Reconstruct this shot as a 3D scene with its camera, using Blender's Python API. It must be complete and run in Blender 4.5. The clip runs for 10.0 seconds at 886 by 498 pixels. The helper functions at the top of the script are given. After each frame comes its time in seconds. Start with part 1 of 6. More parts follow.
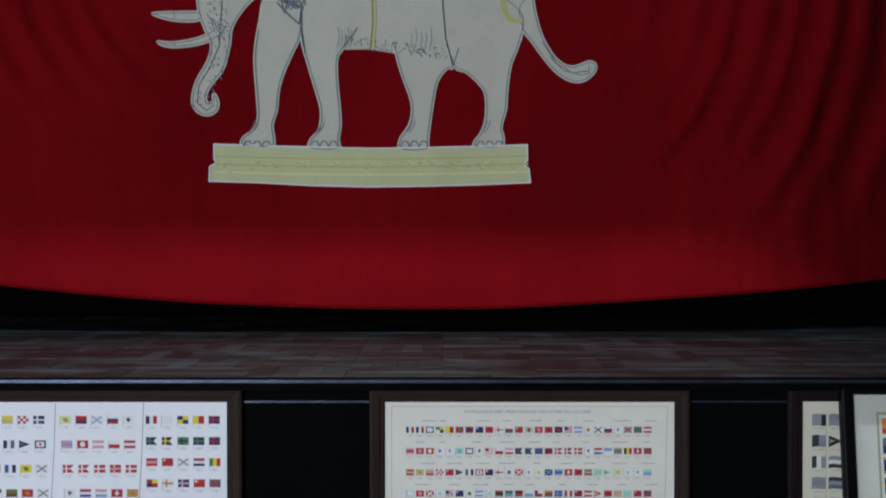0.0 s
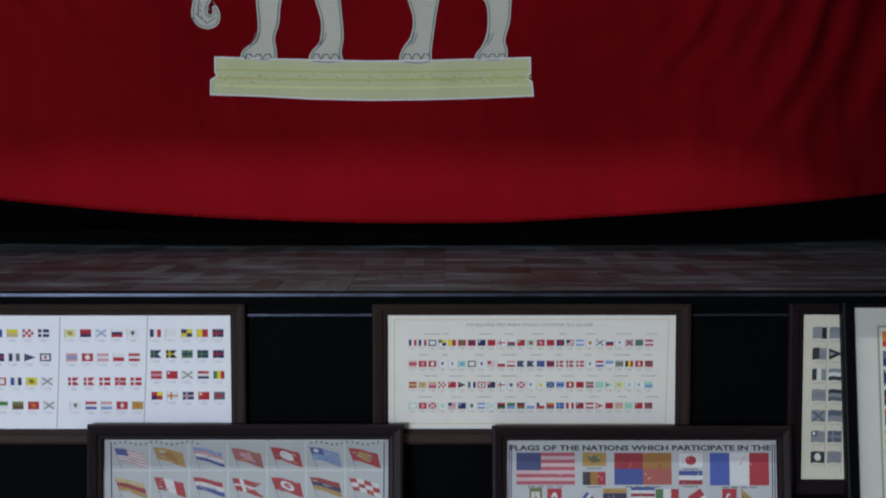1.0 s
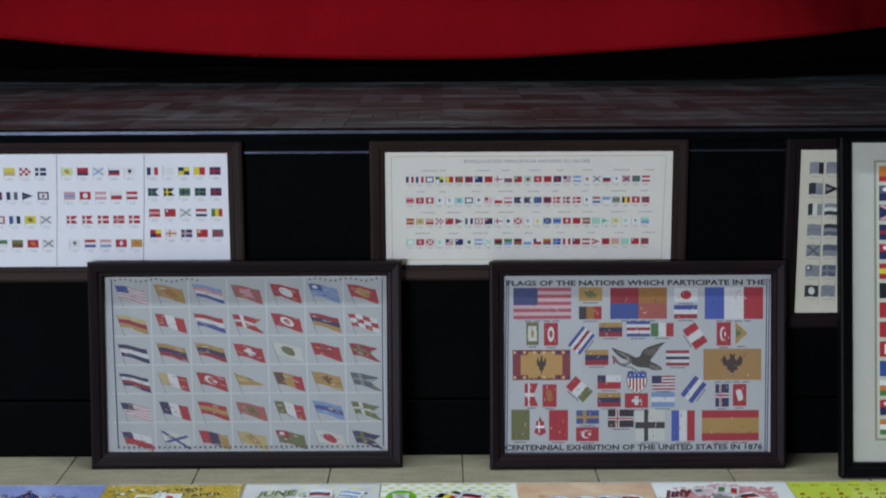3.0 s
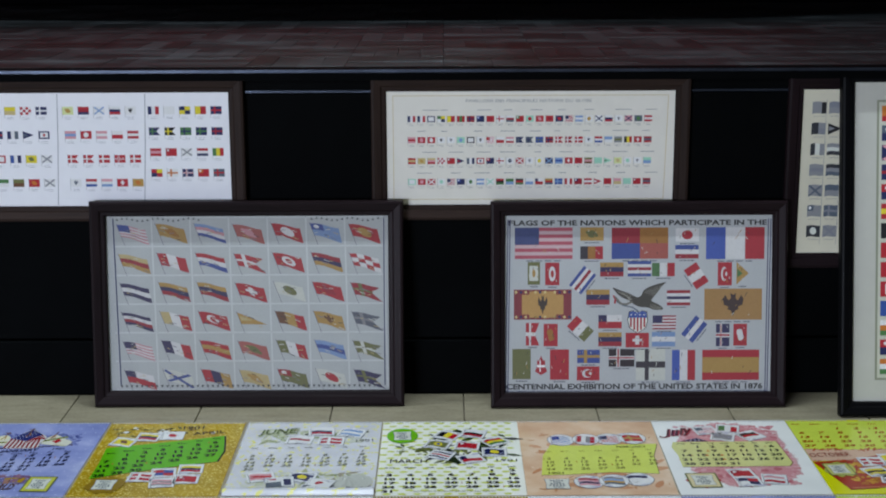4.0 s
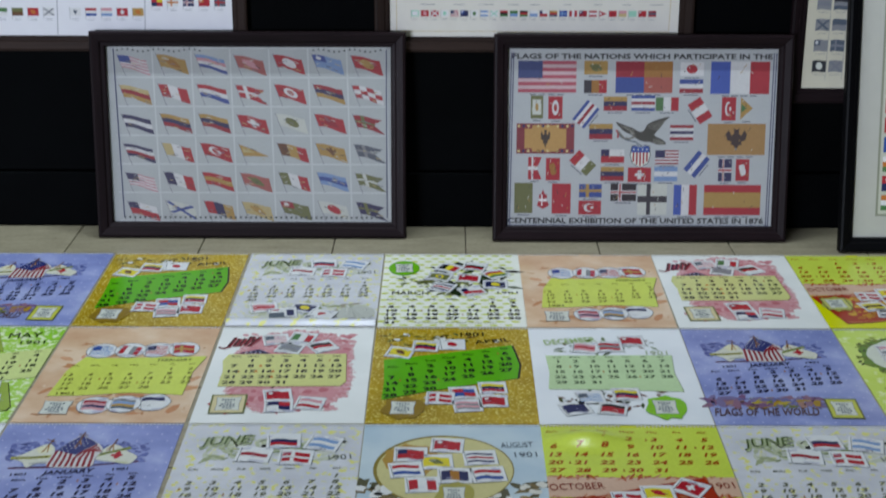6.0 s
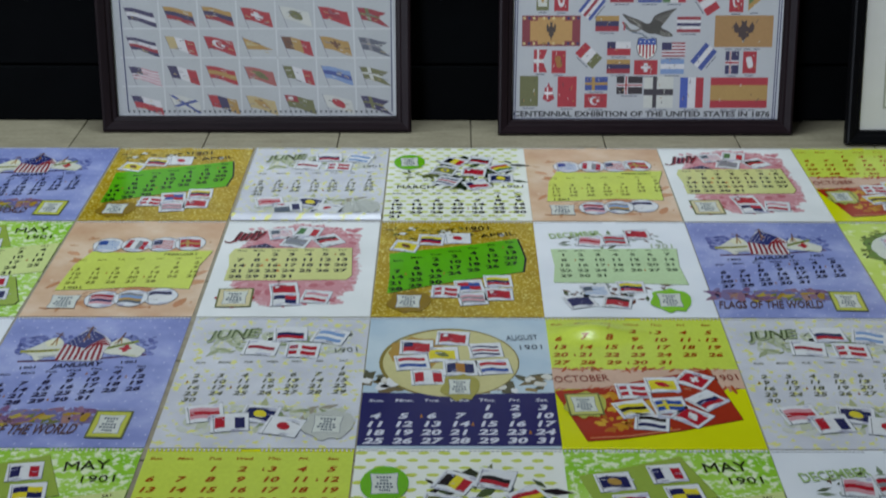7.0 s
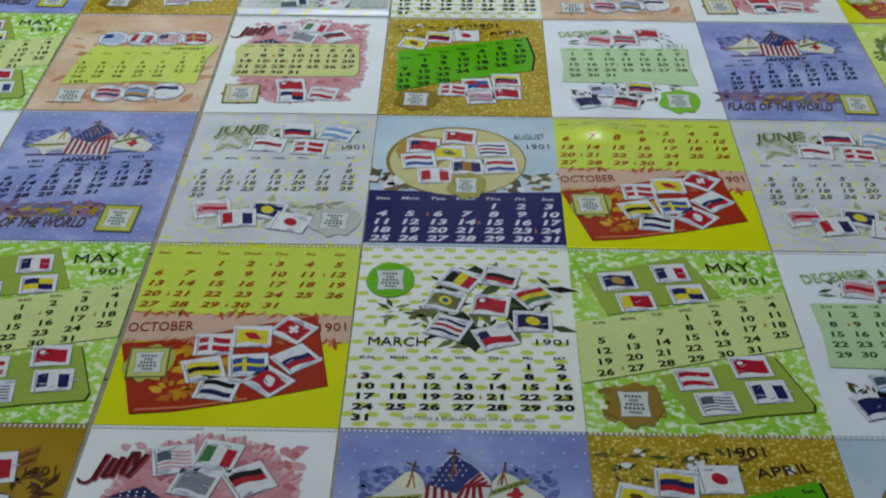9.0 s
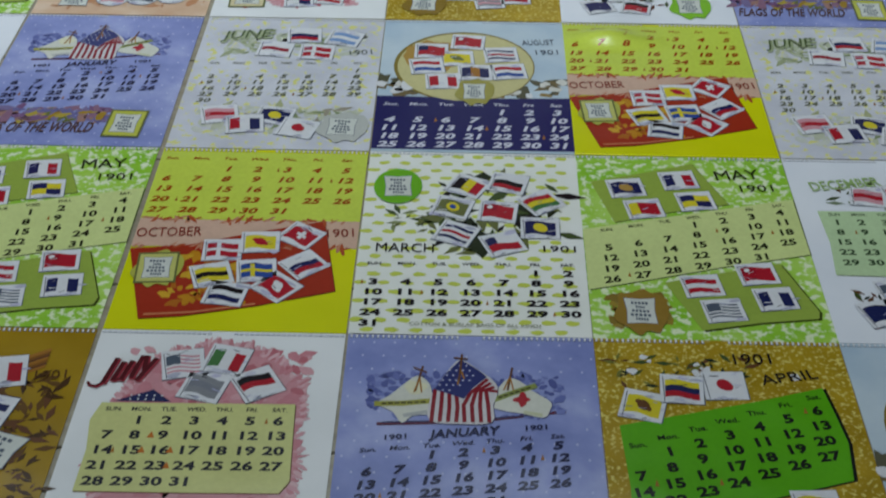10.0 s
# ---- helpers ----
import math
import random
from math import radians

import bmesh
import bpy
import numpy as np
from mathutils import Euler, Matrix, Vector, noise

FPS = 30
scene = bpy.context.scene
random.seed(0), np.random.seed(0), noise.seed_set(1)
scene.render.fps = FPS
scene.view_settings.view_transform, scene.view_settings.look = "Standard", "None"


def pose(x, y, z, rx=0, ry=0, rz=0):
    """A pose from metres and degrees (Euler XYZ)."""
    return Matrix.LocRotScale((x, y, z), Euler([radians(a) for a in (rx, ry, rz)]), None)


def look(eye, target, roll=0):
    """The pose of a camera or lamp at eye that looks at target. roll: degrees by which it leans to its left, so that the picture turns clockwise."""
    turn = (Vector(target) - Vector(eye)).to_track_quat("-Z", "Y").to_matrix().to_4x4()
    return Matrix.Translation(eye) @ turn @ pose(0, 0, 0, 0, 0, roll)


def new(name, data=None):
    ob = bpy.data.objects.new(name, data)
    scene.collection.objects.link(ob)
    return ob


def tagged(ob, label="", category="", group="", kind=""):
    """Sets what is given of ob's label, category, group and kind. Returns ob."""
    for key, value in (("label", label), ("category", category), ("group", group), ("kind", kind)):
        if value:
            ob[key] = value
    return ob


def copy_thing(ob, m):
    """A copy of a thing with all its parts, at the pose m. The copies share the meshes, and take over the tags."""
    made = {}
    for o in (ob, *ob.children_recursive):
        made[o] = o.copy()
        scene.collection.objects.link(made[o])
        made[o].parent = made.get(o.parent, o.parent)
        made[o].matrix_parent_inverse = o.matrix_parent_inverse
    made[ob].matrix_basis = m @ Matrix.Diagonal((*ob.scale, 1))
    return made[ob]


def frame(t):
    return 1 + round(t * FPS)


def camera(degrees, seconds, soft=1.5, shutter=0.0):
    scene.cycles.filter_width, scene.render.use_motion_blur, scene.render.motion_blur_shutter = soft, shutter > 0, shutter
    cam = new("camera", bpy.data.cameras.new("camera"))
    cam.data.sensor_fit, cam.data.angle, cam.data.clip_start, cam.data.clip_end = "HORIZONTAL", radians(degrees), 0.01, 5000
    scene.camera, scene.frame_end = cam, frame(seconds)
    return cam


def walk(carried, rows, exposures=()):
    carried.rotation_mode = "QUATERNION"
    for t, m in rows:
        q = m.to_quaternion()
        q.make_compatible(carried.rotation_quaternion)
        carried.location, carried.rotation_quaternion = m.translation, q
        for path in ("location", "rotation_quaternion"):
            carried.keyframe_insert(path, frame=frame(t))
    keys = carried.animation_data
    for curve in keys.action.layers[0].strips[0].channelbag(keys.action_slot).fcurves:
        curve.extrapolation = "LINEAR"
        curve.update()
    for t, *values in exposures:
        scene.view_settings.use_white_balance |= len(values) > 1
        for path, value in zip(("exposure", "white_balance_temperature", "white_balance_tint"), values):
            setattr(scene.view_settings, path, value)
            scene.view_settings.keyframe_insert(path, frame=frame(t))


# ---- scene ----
# ---------------------------------------------------------------- camera
EYE = (0.0, 0.0, 1.098)
cam = camera(33.57, 10.0, soft=1.9, shutter=0.45)
# seconds, pitch, yaw, roll in degrees: the camera stands still and tilts slowly down
TILT = [
    (0.0, -0.95, 0.0, 0.0), (0.5, -2.576, 0.042, 0.009), (1.0, -4.314, 0.096, 0.04), (1.5, -5.853, 0.019, 0.088),
    (2.0, -7.566, -0.038, 0.022), (2.5, -9.253, -0.021, 0.141), (3.0, -10.674, -0.001, 0.286), (3.2, -11.27, 0.01, 0.29),
    (4.3, -13.72, 0.1, 0.22), (4.5, -14.286, 0.112, 0.189), (4.8, -15.29, 0.09, 0.07), (5.0, -16.106, 0.081, -0.01), (5.5, -17.532, 0.086, -0.201),
    (5.7, -18.27, 0.11, -0.18), (6.8, -22.89, 0.36, 0.04), (7.0, -23.657, 0.39, 0.074), (7.5, -25.954, 0.46, -0.15),
    (8.0, -28.154, 0.532, -0.303), (8.5, -30.029, 0.589, -0.41), (9.0, -31.51, 0.664, -0.485), (9.5, -33.228, 0.79, -0.428),
    (10.0, -35.164, 0.982, -0.511)]


def aim(pitch, yaw, roll):
    p, y = radians(pitch), radians(yaw)
    way = Vector((-math.sin(y) * math.cos(p), math.cos(y) * math.cos(p), math.sin(p)))
    return look(EYE, Vector(EYE) + way, -roll)


walk(cam, [(t, aim(p, y, r)) for t, p, y, r in TILT])

# ---------------------------------------------------------------- world and lamps
world = bpy.data.worlds.new("world")
scene.world = world
world.use_nodes = True
world.node_tree.nodes["Background"].inputs[0].default_value = (0.6, 0.7, 1.0, 1)
world.node_tree.nodes["Background"].inputs[1].default_value = 0.02
scene.view_settings.exposure = 0.0


def tube_lamp(x, y, z, watts, length=1.2, width=0.04):
    """The light of one ceiling fluorescent fitting."""
    d = bpy.data.lights.new("tube_light", "AREA")
    d.shape, d.size, d.size_y, d.energy, d.color = "RECTANGLE", length, width, watts, (0.82, 0.95, 1.03)
    ob = new("tube_light", d)
    ob.matrix_world = pose(x, y, z - 0.09, 12)   # only the light is tilted to the stage, to brighten the banner
    return ob


LAMPS = [(-2.0, 2.97, 33), (-0.1, 2.97, 36), (1.9, 2.97, 10)]   # the last one is set weak so the right side stays darker
# unseen fittings, hung where their light suits floor and banner
LAMP_Z = 2.8
for lx, ly, watts in LAMPS:
    tube_lamp(lx, ly, LAMP_Z, watts)

# frontal daylight from an unseen window, added in the wall behind the camera
WIN = (-8.6, -4.2, 0.6, 2.0)   # x from, x to, sill, head
d = bpy.data.lights.new("window_daylight", "AREA")
d.shape, d.size, d.size_y, d.energy, d.color = "RECTANGLE", WIN[1] - WIN[0], WIN[3] - WIN[2], 1700, (0.745, 0.825, 1.0)
new("window_daylight", d).matrix_world = pose((WIN[0] + WIN[1]) / 2, -12.07, (WIN[2] + WIN[3]) / 2, 90, 0, 0)

# ---------------------------------------------------------------- materials
def hexc(s):
    """sRGB hex to linear rgb."""
    out = []
    for i in (0, 2, 4):
        v = int(s[i:i + 2], 16) / 255
        out.append(v / 12.92 if v <= 0.04045 else ((v + 0.055) / 1.055) ** 2.4)
    return tuple(out)


class Nodes:
    def __init__(self, name, rough=0.5, metal=0.0):
        self.m = bpy.data.materials.new(name)
        self.m.use_nodes = True
        self.t = self.m.node_tree
        self.b = self.t.nodes["Principled BSDF"]
        self.b.inputs["Roughness"].default_value = rough
        self.b.inputs["Metallic"].default_value = metal

    def n(self, kind, **sets):
        node = self.t.nodes.new(kind)
        for k, v in sets.items():
            node.inputs[k.replace("_", " ")].default_value = v
        return node

    def link(self, a, b):
        self.t.links.new(a, b)

    def coords(self, kind="Object"):
        return self.n("ShaderNodeTexCoord").outputs[kind]

    def noise(self, vec, scale, detail=4.0, rough=0.55):
        node = self.n("ShaderNodeTexNoise", Scale=scale, Detail=detail, Roughness=rough)
        self.link(vec, node.inputs["Vector"])
        return node.outputs["Fac"]

    def stretch(self, vec, sx, sy, sz):
        node = self.n("ShaderNodeMapping")
        node.inputs["Scale"].default_value = (sx, sy, sz)
        self.link(vec, node.inputs["Vector"])
        return node.outputs["Vector"]

    def ramp(self, fac, stops):
        node = self.n("ShaderNodeValToRGB")
        els = node.color_ramp.elements
        while len(els) < len(stops):
            els.new(0.5)
        for e, (pos, col) in zip(els, stops):
            e.position, e.color = pos, (*col, 1)
        self.link(fac, node.inputs["Fac"])
        return node.outputs["Color"]

    def mix(self, fac, a, b, mode="MIX"):
        node = self.t.nodes.new("ShaderNodeMix")
        node.data_type, node.blend_type = "RGBA", mode
        for sock, v in ((node.inputs[0], fac), (node.inputs[6], a), (node.inputs[7], b)):
            if isinstance(v, (int, float)):
                sock.default_value = v
            elif isinstance(v, tuple):
                sock.default_value = (*v, 1) if len(v) == 3 else v
            else:
                self.link(v, sock)
        return node.outputs[2]

    def bump(self, height, strength=0.2, dist=0.002, after=None):
        node = self.n("ShaderNodeBump", Strength=strength, Distance=dist)
        self.link(height, node.inputs["Height"])
        if after is not None:
            self.link(after, node.inputs["Normal"])
        self.link(node.outputs["Normal"], self.b.inputs["Normal"])
        return node.outputs["Normal"]

    def colour(self, sock):
        self.link(sock, self.b.inputs["Base Color"])

    def rough(self, fac, lo, hi):
        node = self.n("ShaderNodeMapRange")
        node.inputs["To Min"].default_value, node.inputs["To Max"].default_value = lo, hi
        self.link(fac, node.inputs["Value"])
        self.link(node.outputs["Result"], self.b.inputs["Roughness"])


def world_vec(k):
    return k.n("ShaderNodeNewGeometry").outputs["Position"]


def wood(name, dark, light, rough=0.35, grain=(3, 60, 60)):
    k = Nodes(name, rough)
    v = k.coords()
    info = k.n("ShaderNodeObjectInfo")
    g = k.noise(k.stretch(v, *grain), 3.0, 6)
    big = k.noise(v, 4.0, 3)
    c = k.ramp(g, [(0.3, dark), (0.7, light)])
    c = k.mix(0.5, c, k.ramp(big, [(0.3, dark), (0.75, light)]))
    k.colour(k.mix(1.0, c, k.ramp(info.outputs["Random"], [(0.0, (0.75, 0.75, 0.75)), (1.0, (1.0, 1.0, 1.0))]), "MULTIPLY"))
    k.rough(big, rough - 0.08, rough + 0.14)
    k.b.inputs["Specular IOR Level"].default_value = 0.07
    k.bump(g, 0.15, 0.001)
    return k.m


def plain(name, col, rough=0.5, metal=0.0, scale=30.0, amount=0.12, bump=0.08):
    k = Nodes(name, rough, metal)
    v = k.coords()
    a, b = k.noise(v, scale, 5), k.noise(v, scale * 0.07, 3)
    lo, hi = tuple(c * (1 - amount) for c in col), tuple(min(1, c * (1 + amount)) for c in col)
    k.colour(k.mix(0.5, k.ramp(a, [(0.3, lo), (0.7, hi)]), k.ramp(b, [(0.3, lo), (0.7, hi)])))
    k.rough(b, max(0.02, rough - 0.06), min(1, rough + 0.06))
    k.bump(a, bump, 0.001)
    return k.m


WOOD_BROWN = wood("frame_brown_wood", hexc("251c19"), hexc("3d2f29"), 0.5)
WOOD_DARK = wood("frame_dark_wood", hexc("150f11"), hexc("281d20"), 0.42)
WOOD_BLACK = plain("frame_black_lacquer", hexc("0b0b0d"), 0.45, 0, 40, 0.2)
WOOD_BLACK.node_tree.nodes["Principled BSDF"].inputs["Specular IOR Level"].default_value = 0.06
STAGE_BLACK = plain("stage_black_paint", hexc("050607"), 0.6, 0, 12, 0.35, 0.2)
STAGE_BLACK.node_tree.nodes["Principled BSDF"].inputs["Specular IOR Level"].default_value = 0.02
STAGE_TRIM = plain("stage_trim_worn", hexc("08090a"), 0.45, 0, 60, 0.5, 0.2)
CURTAIN_BLACK = plain("black_drape", hexc("040405"), 0.95, 0, 80, 0.3)
for m in (CURTAIN_BLACK, STAGE_TRIM):
    m.node_tree.nodes["Principled BSDF"].inputs["Specular IOR Level"].default_value = 0.02 if m is CURTAIN_BLACK else 0.16
WALL_PAINT = plain("wall_paint", hexc("5f5d58"), 0.8, 0, 20, 0.05)
CEIL_PAINT = plain("ceiling_paint", hexc("7d7d79"), 0.9, 0, 20, 0.04)
LAMP_WHITE = plain("lamp_housing", hexc("dcdcdc"), 0.5)
GROUT = plain("grout", hexc("6d6557"), 0.9)


def tile_mat():
    k = Nodes("floor_tile", 0.3)
    v = k.coords()
    info = k.n("ShaderNodeObjectInfo")
    off = k.n("ShaderNodeVectorMath")
    off.operation = "ADD"
    k.link(v, off.inputs[0])
    k.link(info.outputs["Location"], off.inputs[1])
    a = k.noise(k.stretch(off.outputs[0], 2, 9, 1), 6.0, 6)
    b = k.noise(off.outputs[0], 90.0, 4)
    c = k.mix(0.35, k.ramp(a, [(0.3, hexc("8c836d")), (0.7, hexc("aea58c"))]), k.ramp(b, [(0.3, hexc("857c68")), (0.7, hexc("b3ab95"))]))
    k.colour(k.mix(1.0, c, k.ramp(info.outputs["Random"], [(0, (0.88, 0.88, 0.88)), (1, (1, 1, 1))]), "MULTIPLY"))
    k.rough(a, 0.22, 0.4)
    k.bump(b, 0.08, 0.001)
    return k.m


TILE = tile_mat()


def parquet_mat():
    k = Nodes("stage_parquet", 0.4)
    v = k.coords()
    info = k.n("ShaderNodeObjectInfo")
    off = k.n("ShaderNodeVectorMath")
    off.operation = "ADD"
    k.link(v, off.inputs[0])
    k.link(info.outputs["Location"], off.inputs[1])
    g = k.noise(k.stretch(off.outputs[0], 8, 90, 1), 3.0, 5)
    w = k.noise(world_vec(k), 2.2, 5)
    c = k.mix(0.55, k.ramp(g, [(0.3, hexc("101214")), (0.75, hexc("252829"))]),
              k.ramp(info.outputs["Random"], [(0.0, hexc("0b0d0f")), (0.6, hexc("1b1f22")), (1.0, hexc("3c4043"))]))
    worn = k.noise(k.stretch(world_vec(k), 1.0, 2.5, 1.0), 3.2, 6, 0.65)
    c = k.mix(k.ramp(worn, [(0.5, (0, 0, 0)), (0.72, (0.6, 0.6, 0.6))]), c, hexc("50565a"))
    k.colour(k.mix(k.ramp(w, [(0.35, (0.75, 0.75, 0.75)), (0.55, (0, 0, 0))]), c, hexc("0d0c0d")))
    k.rough(w, 0.3, 0.62)
    k.b.inputs["Specular IOR Level"].default_value = 0.32
    k.bump(g, 0.15, 0.001)
    return k.m


PARQUET = parquet_mat()


def banner_mat():
    """Plain red cotton, unevenly dyed and creased."""
    k = Nodes("red_cotton", 0.9)
    v = k.coords()
    weave = k.noise(v, 420.0, 2)
    cloud = k.noise(v, 1.6, 5)
    fine = k.noise(k.stretch(v, 30, 1, 3), 4.0, 4)
    c = k.ramp(cloud, [(0.3, hexc("8e0b14")), (0.7, hexc("a80f1c"))])
    c = k.mix(0.18, c, k.ramp(fine, [(0.3, hexc("7a080e")), (0.7, hexc("a60f1b"))]))
    k.colour(c)
    k.b.inputs["Specular IOR Level"].default_value = 0.08
    n = k.bump(weave, 0.25, 0.0008)
    k.bump(fine, 0.07, 0.004, n)
    return k.m


RED = banner_mat()
STRIP_METAL = plain("edge_strip_metal", hexc("3c414b"), 0.42, 1.0, 9, 0.6)


def print_mat(name, rough, weave=0.0, wavy=0.0, coat=0.0, wash=0.06):
    """Ink on paper, vinyl or cloth: each face's own ink colour, with a little unevenness."""
    k = Nodes(name, rough)
    att = k.n("ShaderNodeVertexColor")
    att.layer_name = "ink"
    v = k.coords()
    a, b = k.noise(v, 14.0, 5), k.noise(v, 160.0, 3)
    t = k.mix(0.5, k.ramp(a, [(0.3, (1 - wash,) * 3), (0.7, (1, 1, 1))]), k.ramp(b, [(0.3, (1 - wash,) * 3), (0.7, (1, 1, 1))]))
    k.colour(k.mix(1.0, att.outputs["Color"], t, "MULTIPLY"))
    n = None
    if weave:
        n = k.bump(k.noise(v, 700.0, 2), weave, 0.0006)
        n = k.bump(k.noise(v, 30.0, 3), weave, 0.003, n)
    if wavy:
        w = world_vec(k)
        n = k.bump(k.noise(w, 5.0, 2), wavy, 0.03, n)
        k.b.inputs["Specular IOR Level"].default_value = 0.36
    if coat:
        k.b.inputs["Coat Weight"].default_value = coat
        k.b.inputs["Coat Roughness"].default_value = 0.12
    return k.m


INK_VINYL = print_mat("vinyl_print", 0.22, wavy=0.18, wash=0.15)
INK_PAPER = print_mat("paper_print", 0.75)
INK_CLOTH = print_mat("cloth_print", 0.9, weave=0.3, wash=0.14)
INK_BANNER = print_mat("banner_applique", 0.9, weave=0.25, wash=0.12)


def wash_mat(name, stops, scale=10.0, detail=5.0, second=None, squash=(1, 1, 1)):
    """A sheet's printed ground: a wash of two or more tones, with an optional second scale of specks."""
    k = Nodes(name, 0.22)
    v = k.coords()
    c = k.ramp(k.noise(k.stretch(v, *squash), scale, detail), stops)
    if second:
        sc, lo, hi, col = second
        c = k.mix(k.ramp(k.noise(v, sc, 2), [(lo, (0, 0, 0)), (hi, (1, 1, 1))]), c, col)
    k.colour(c)
    k.bump(k.noise(world_vec(k), 5.0, 2), 0.18, 0.03)
    k.b.inputs["Specular IOR Level"].default_value = 0.36
    return k.m

# ---------------------------------------------------------------- building helpers
def mesh_from(bm, name, mats, smooth=False):
    me = bpy.data.meshes.new(name)
    bm.to_mesh(me)
    bm.free()
    for m in (mats if isinstance(mats, (list, tuple)) else [mats]):
        me.materials.append(m)
    if smooth:
        for p in me.polygons:
            p.use_smooth = True
    return me


def part(name, bm, material, parent, label="", at=None, smooth=False):
    ob = new(name, mesh_from(bm, name, material, smooth) if isinstance(bm, bmesh.types.BMesh) else bm)
    ob.parent = parent
    if at is not None:
        ob.matrix_local = at
    return tagged(ob, label)


def box(x0, y0, z0, x1, y1, z1, bevel=0.0, bm=None, segments=1):
    bm = bm or bmesh.new()
    made = bmesh.ops.create_cube(bm, size=1.0, matrix=Matrix.LocRotScale(
        ((x0 + x1) / 2, (y0 + y1) / 2, (z0 + z1) / 2), None, (x1 - x0, y1 - y0, z1 - z0)))
    if bevel:
        edges = list({e for v in made["verts"] for e in v.link_edges})
        bmesh.ops.bevel(bm, geom=edges, offset=bevel, segments=segments, affect="EDGES")
    return bm


def structure(name, bm, material, label, category, smooth=False):
    return tagged(new(name, mesh_from(bm, name, material, smooth)), label, category, kind="structure")


def rail(length, profile):
    """A mitred frame side along x, centred; profile points are (inward, forward)."""
    bm = bmesh.new()
    a = [bm.verts.new((-length / 2 + u, u, f)) for u, f in profile]
    b = [bm.verts.new((length / 2 - u, u, f)) for u, f in profile]
    n = len(profile)
    for i in range(n):
        j = (i + 1) % n
        bm.faces.new((a[i], b[i], b[j], a[j]))
    bm.faces.new(a[::-1])
    bm.faces.new(b)
    bmesh.ops.recalc_face_normals(bm, faces=bm.faces)
    return bm


def frame_sides(parent, w, h, profile, material):
    """Four mitred sides round a w x h picture frame in the xy plane, facing +z."""
    for length, m in ((w, pose(0, -h / 2, 0)), (w, pose(0, h / 2, 0, 0, 0, 180)),
                      (h, pose(w / 2, 0, 0, 0, 0, 90)), (h, pose(-w / 2, 0, 0, 0, 0, -90))):
        part("frame_rail", rail(length, profile), material, parent, at=m)

# ---------------------------------------------------------------- the hall
X0, X1, YB, YF, YW, H = -9.0, 4.2, -12.0, 3.26, 5.7, 3.3   # hall sides, back, stage front, stage back wall, ceiling
STAGE_Z = 0.758
structure("floor_slab", box(X0, YB, -0.12, X1, YF + 0.1, -0.008), GROUT, "grey cement bed under the floor tiles", "floor")
structure("wall_west", box(X0 - 0.15, YB, -0.12, X0, YW, H), WALL_PAINT, "plain pale painted side wall", "wall")
structure("wall_east", box(X1, YB, -0.12, X1 + 0.15, YW, H), WALL_PAINT, "plain pale painted side wall", "wall")
for name, x0, x1, z0, z1 in (("wall_south", X0 - 0.15, WIN[0], -0.12, H), ("wall_south_pier", WIN[1], X1 + 0.15, -0.12, H),
                             ("wall_south_sill", WIN[0], WIN[1], -0.12, WIN[2]), ("wall_south_head", WIN[0], WIN[1], WIN[3], H)):
    structure(name, box(x0, YB - 0.15, z0, x1, YB, z1), WALL_PAINT, "plain pale painted back wall", "wall")
# frame of the unseen window, added to go with the frontal light
window = tagged(new("window_1"), "wide white framed window, unseen, added in the back wall", "window", kind="structure")
for x in (WIN[0], (2 * WIN[0] + WIN[1]) / 3, (WIN[0] + 2 * WIN[1]) / 3, WIN[1] - 0.05):
    part("window_post", box(x, YB - 0.13, WIN[2], x + 0.05, YB - 0.09, WIN[3]), LAMP_WHITE, window)
for z in (WIN[2], WIN[3] - 0.05):
    part("window_rail", box(WIN[0] + 0.05, YB - 0.128, z, WIN[1] - 0.05, YB - 0.092, z + 0.05), LAMP_WHITE, window)
structure("wall_north", box(X0 - 0.15, YW, -0.12, X1 + 0.15, YW + 0.15, H), CURTAIN_BLACK, "black wall behind the stage", "wall")
structure("ceiling", box(X0 - 0.15, YB - 0.15, H, X1 + 0.15, YW + 0.15, H + 0.12), CEIL_PAINT, "plain white painted ceiling", "ceiling")
# unseen wall, added so lamp light reaches only the banner's lower part
HEAD_Z = 2.29
structure("wall_over_stage", box(X0, YF + 0.12, HEAD_Z, X1, YF + 0.27, H), WALL_PAINT, "plain unseen wall over the stage opening, added to shade the banner", "wall")


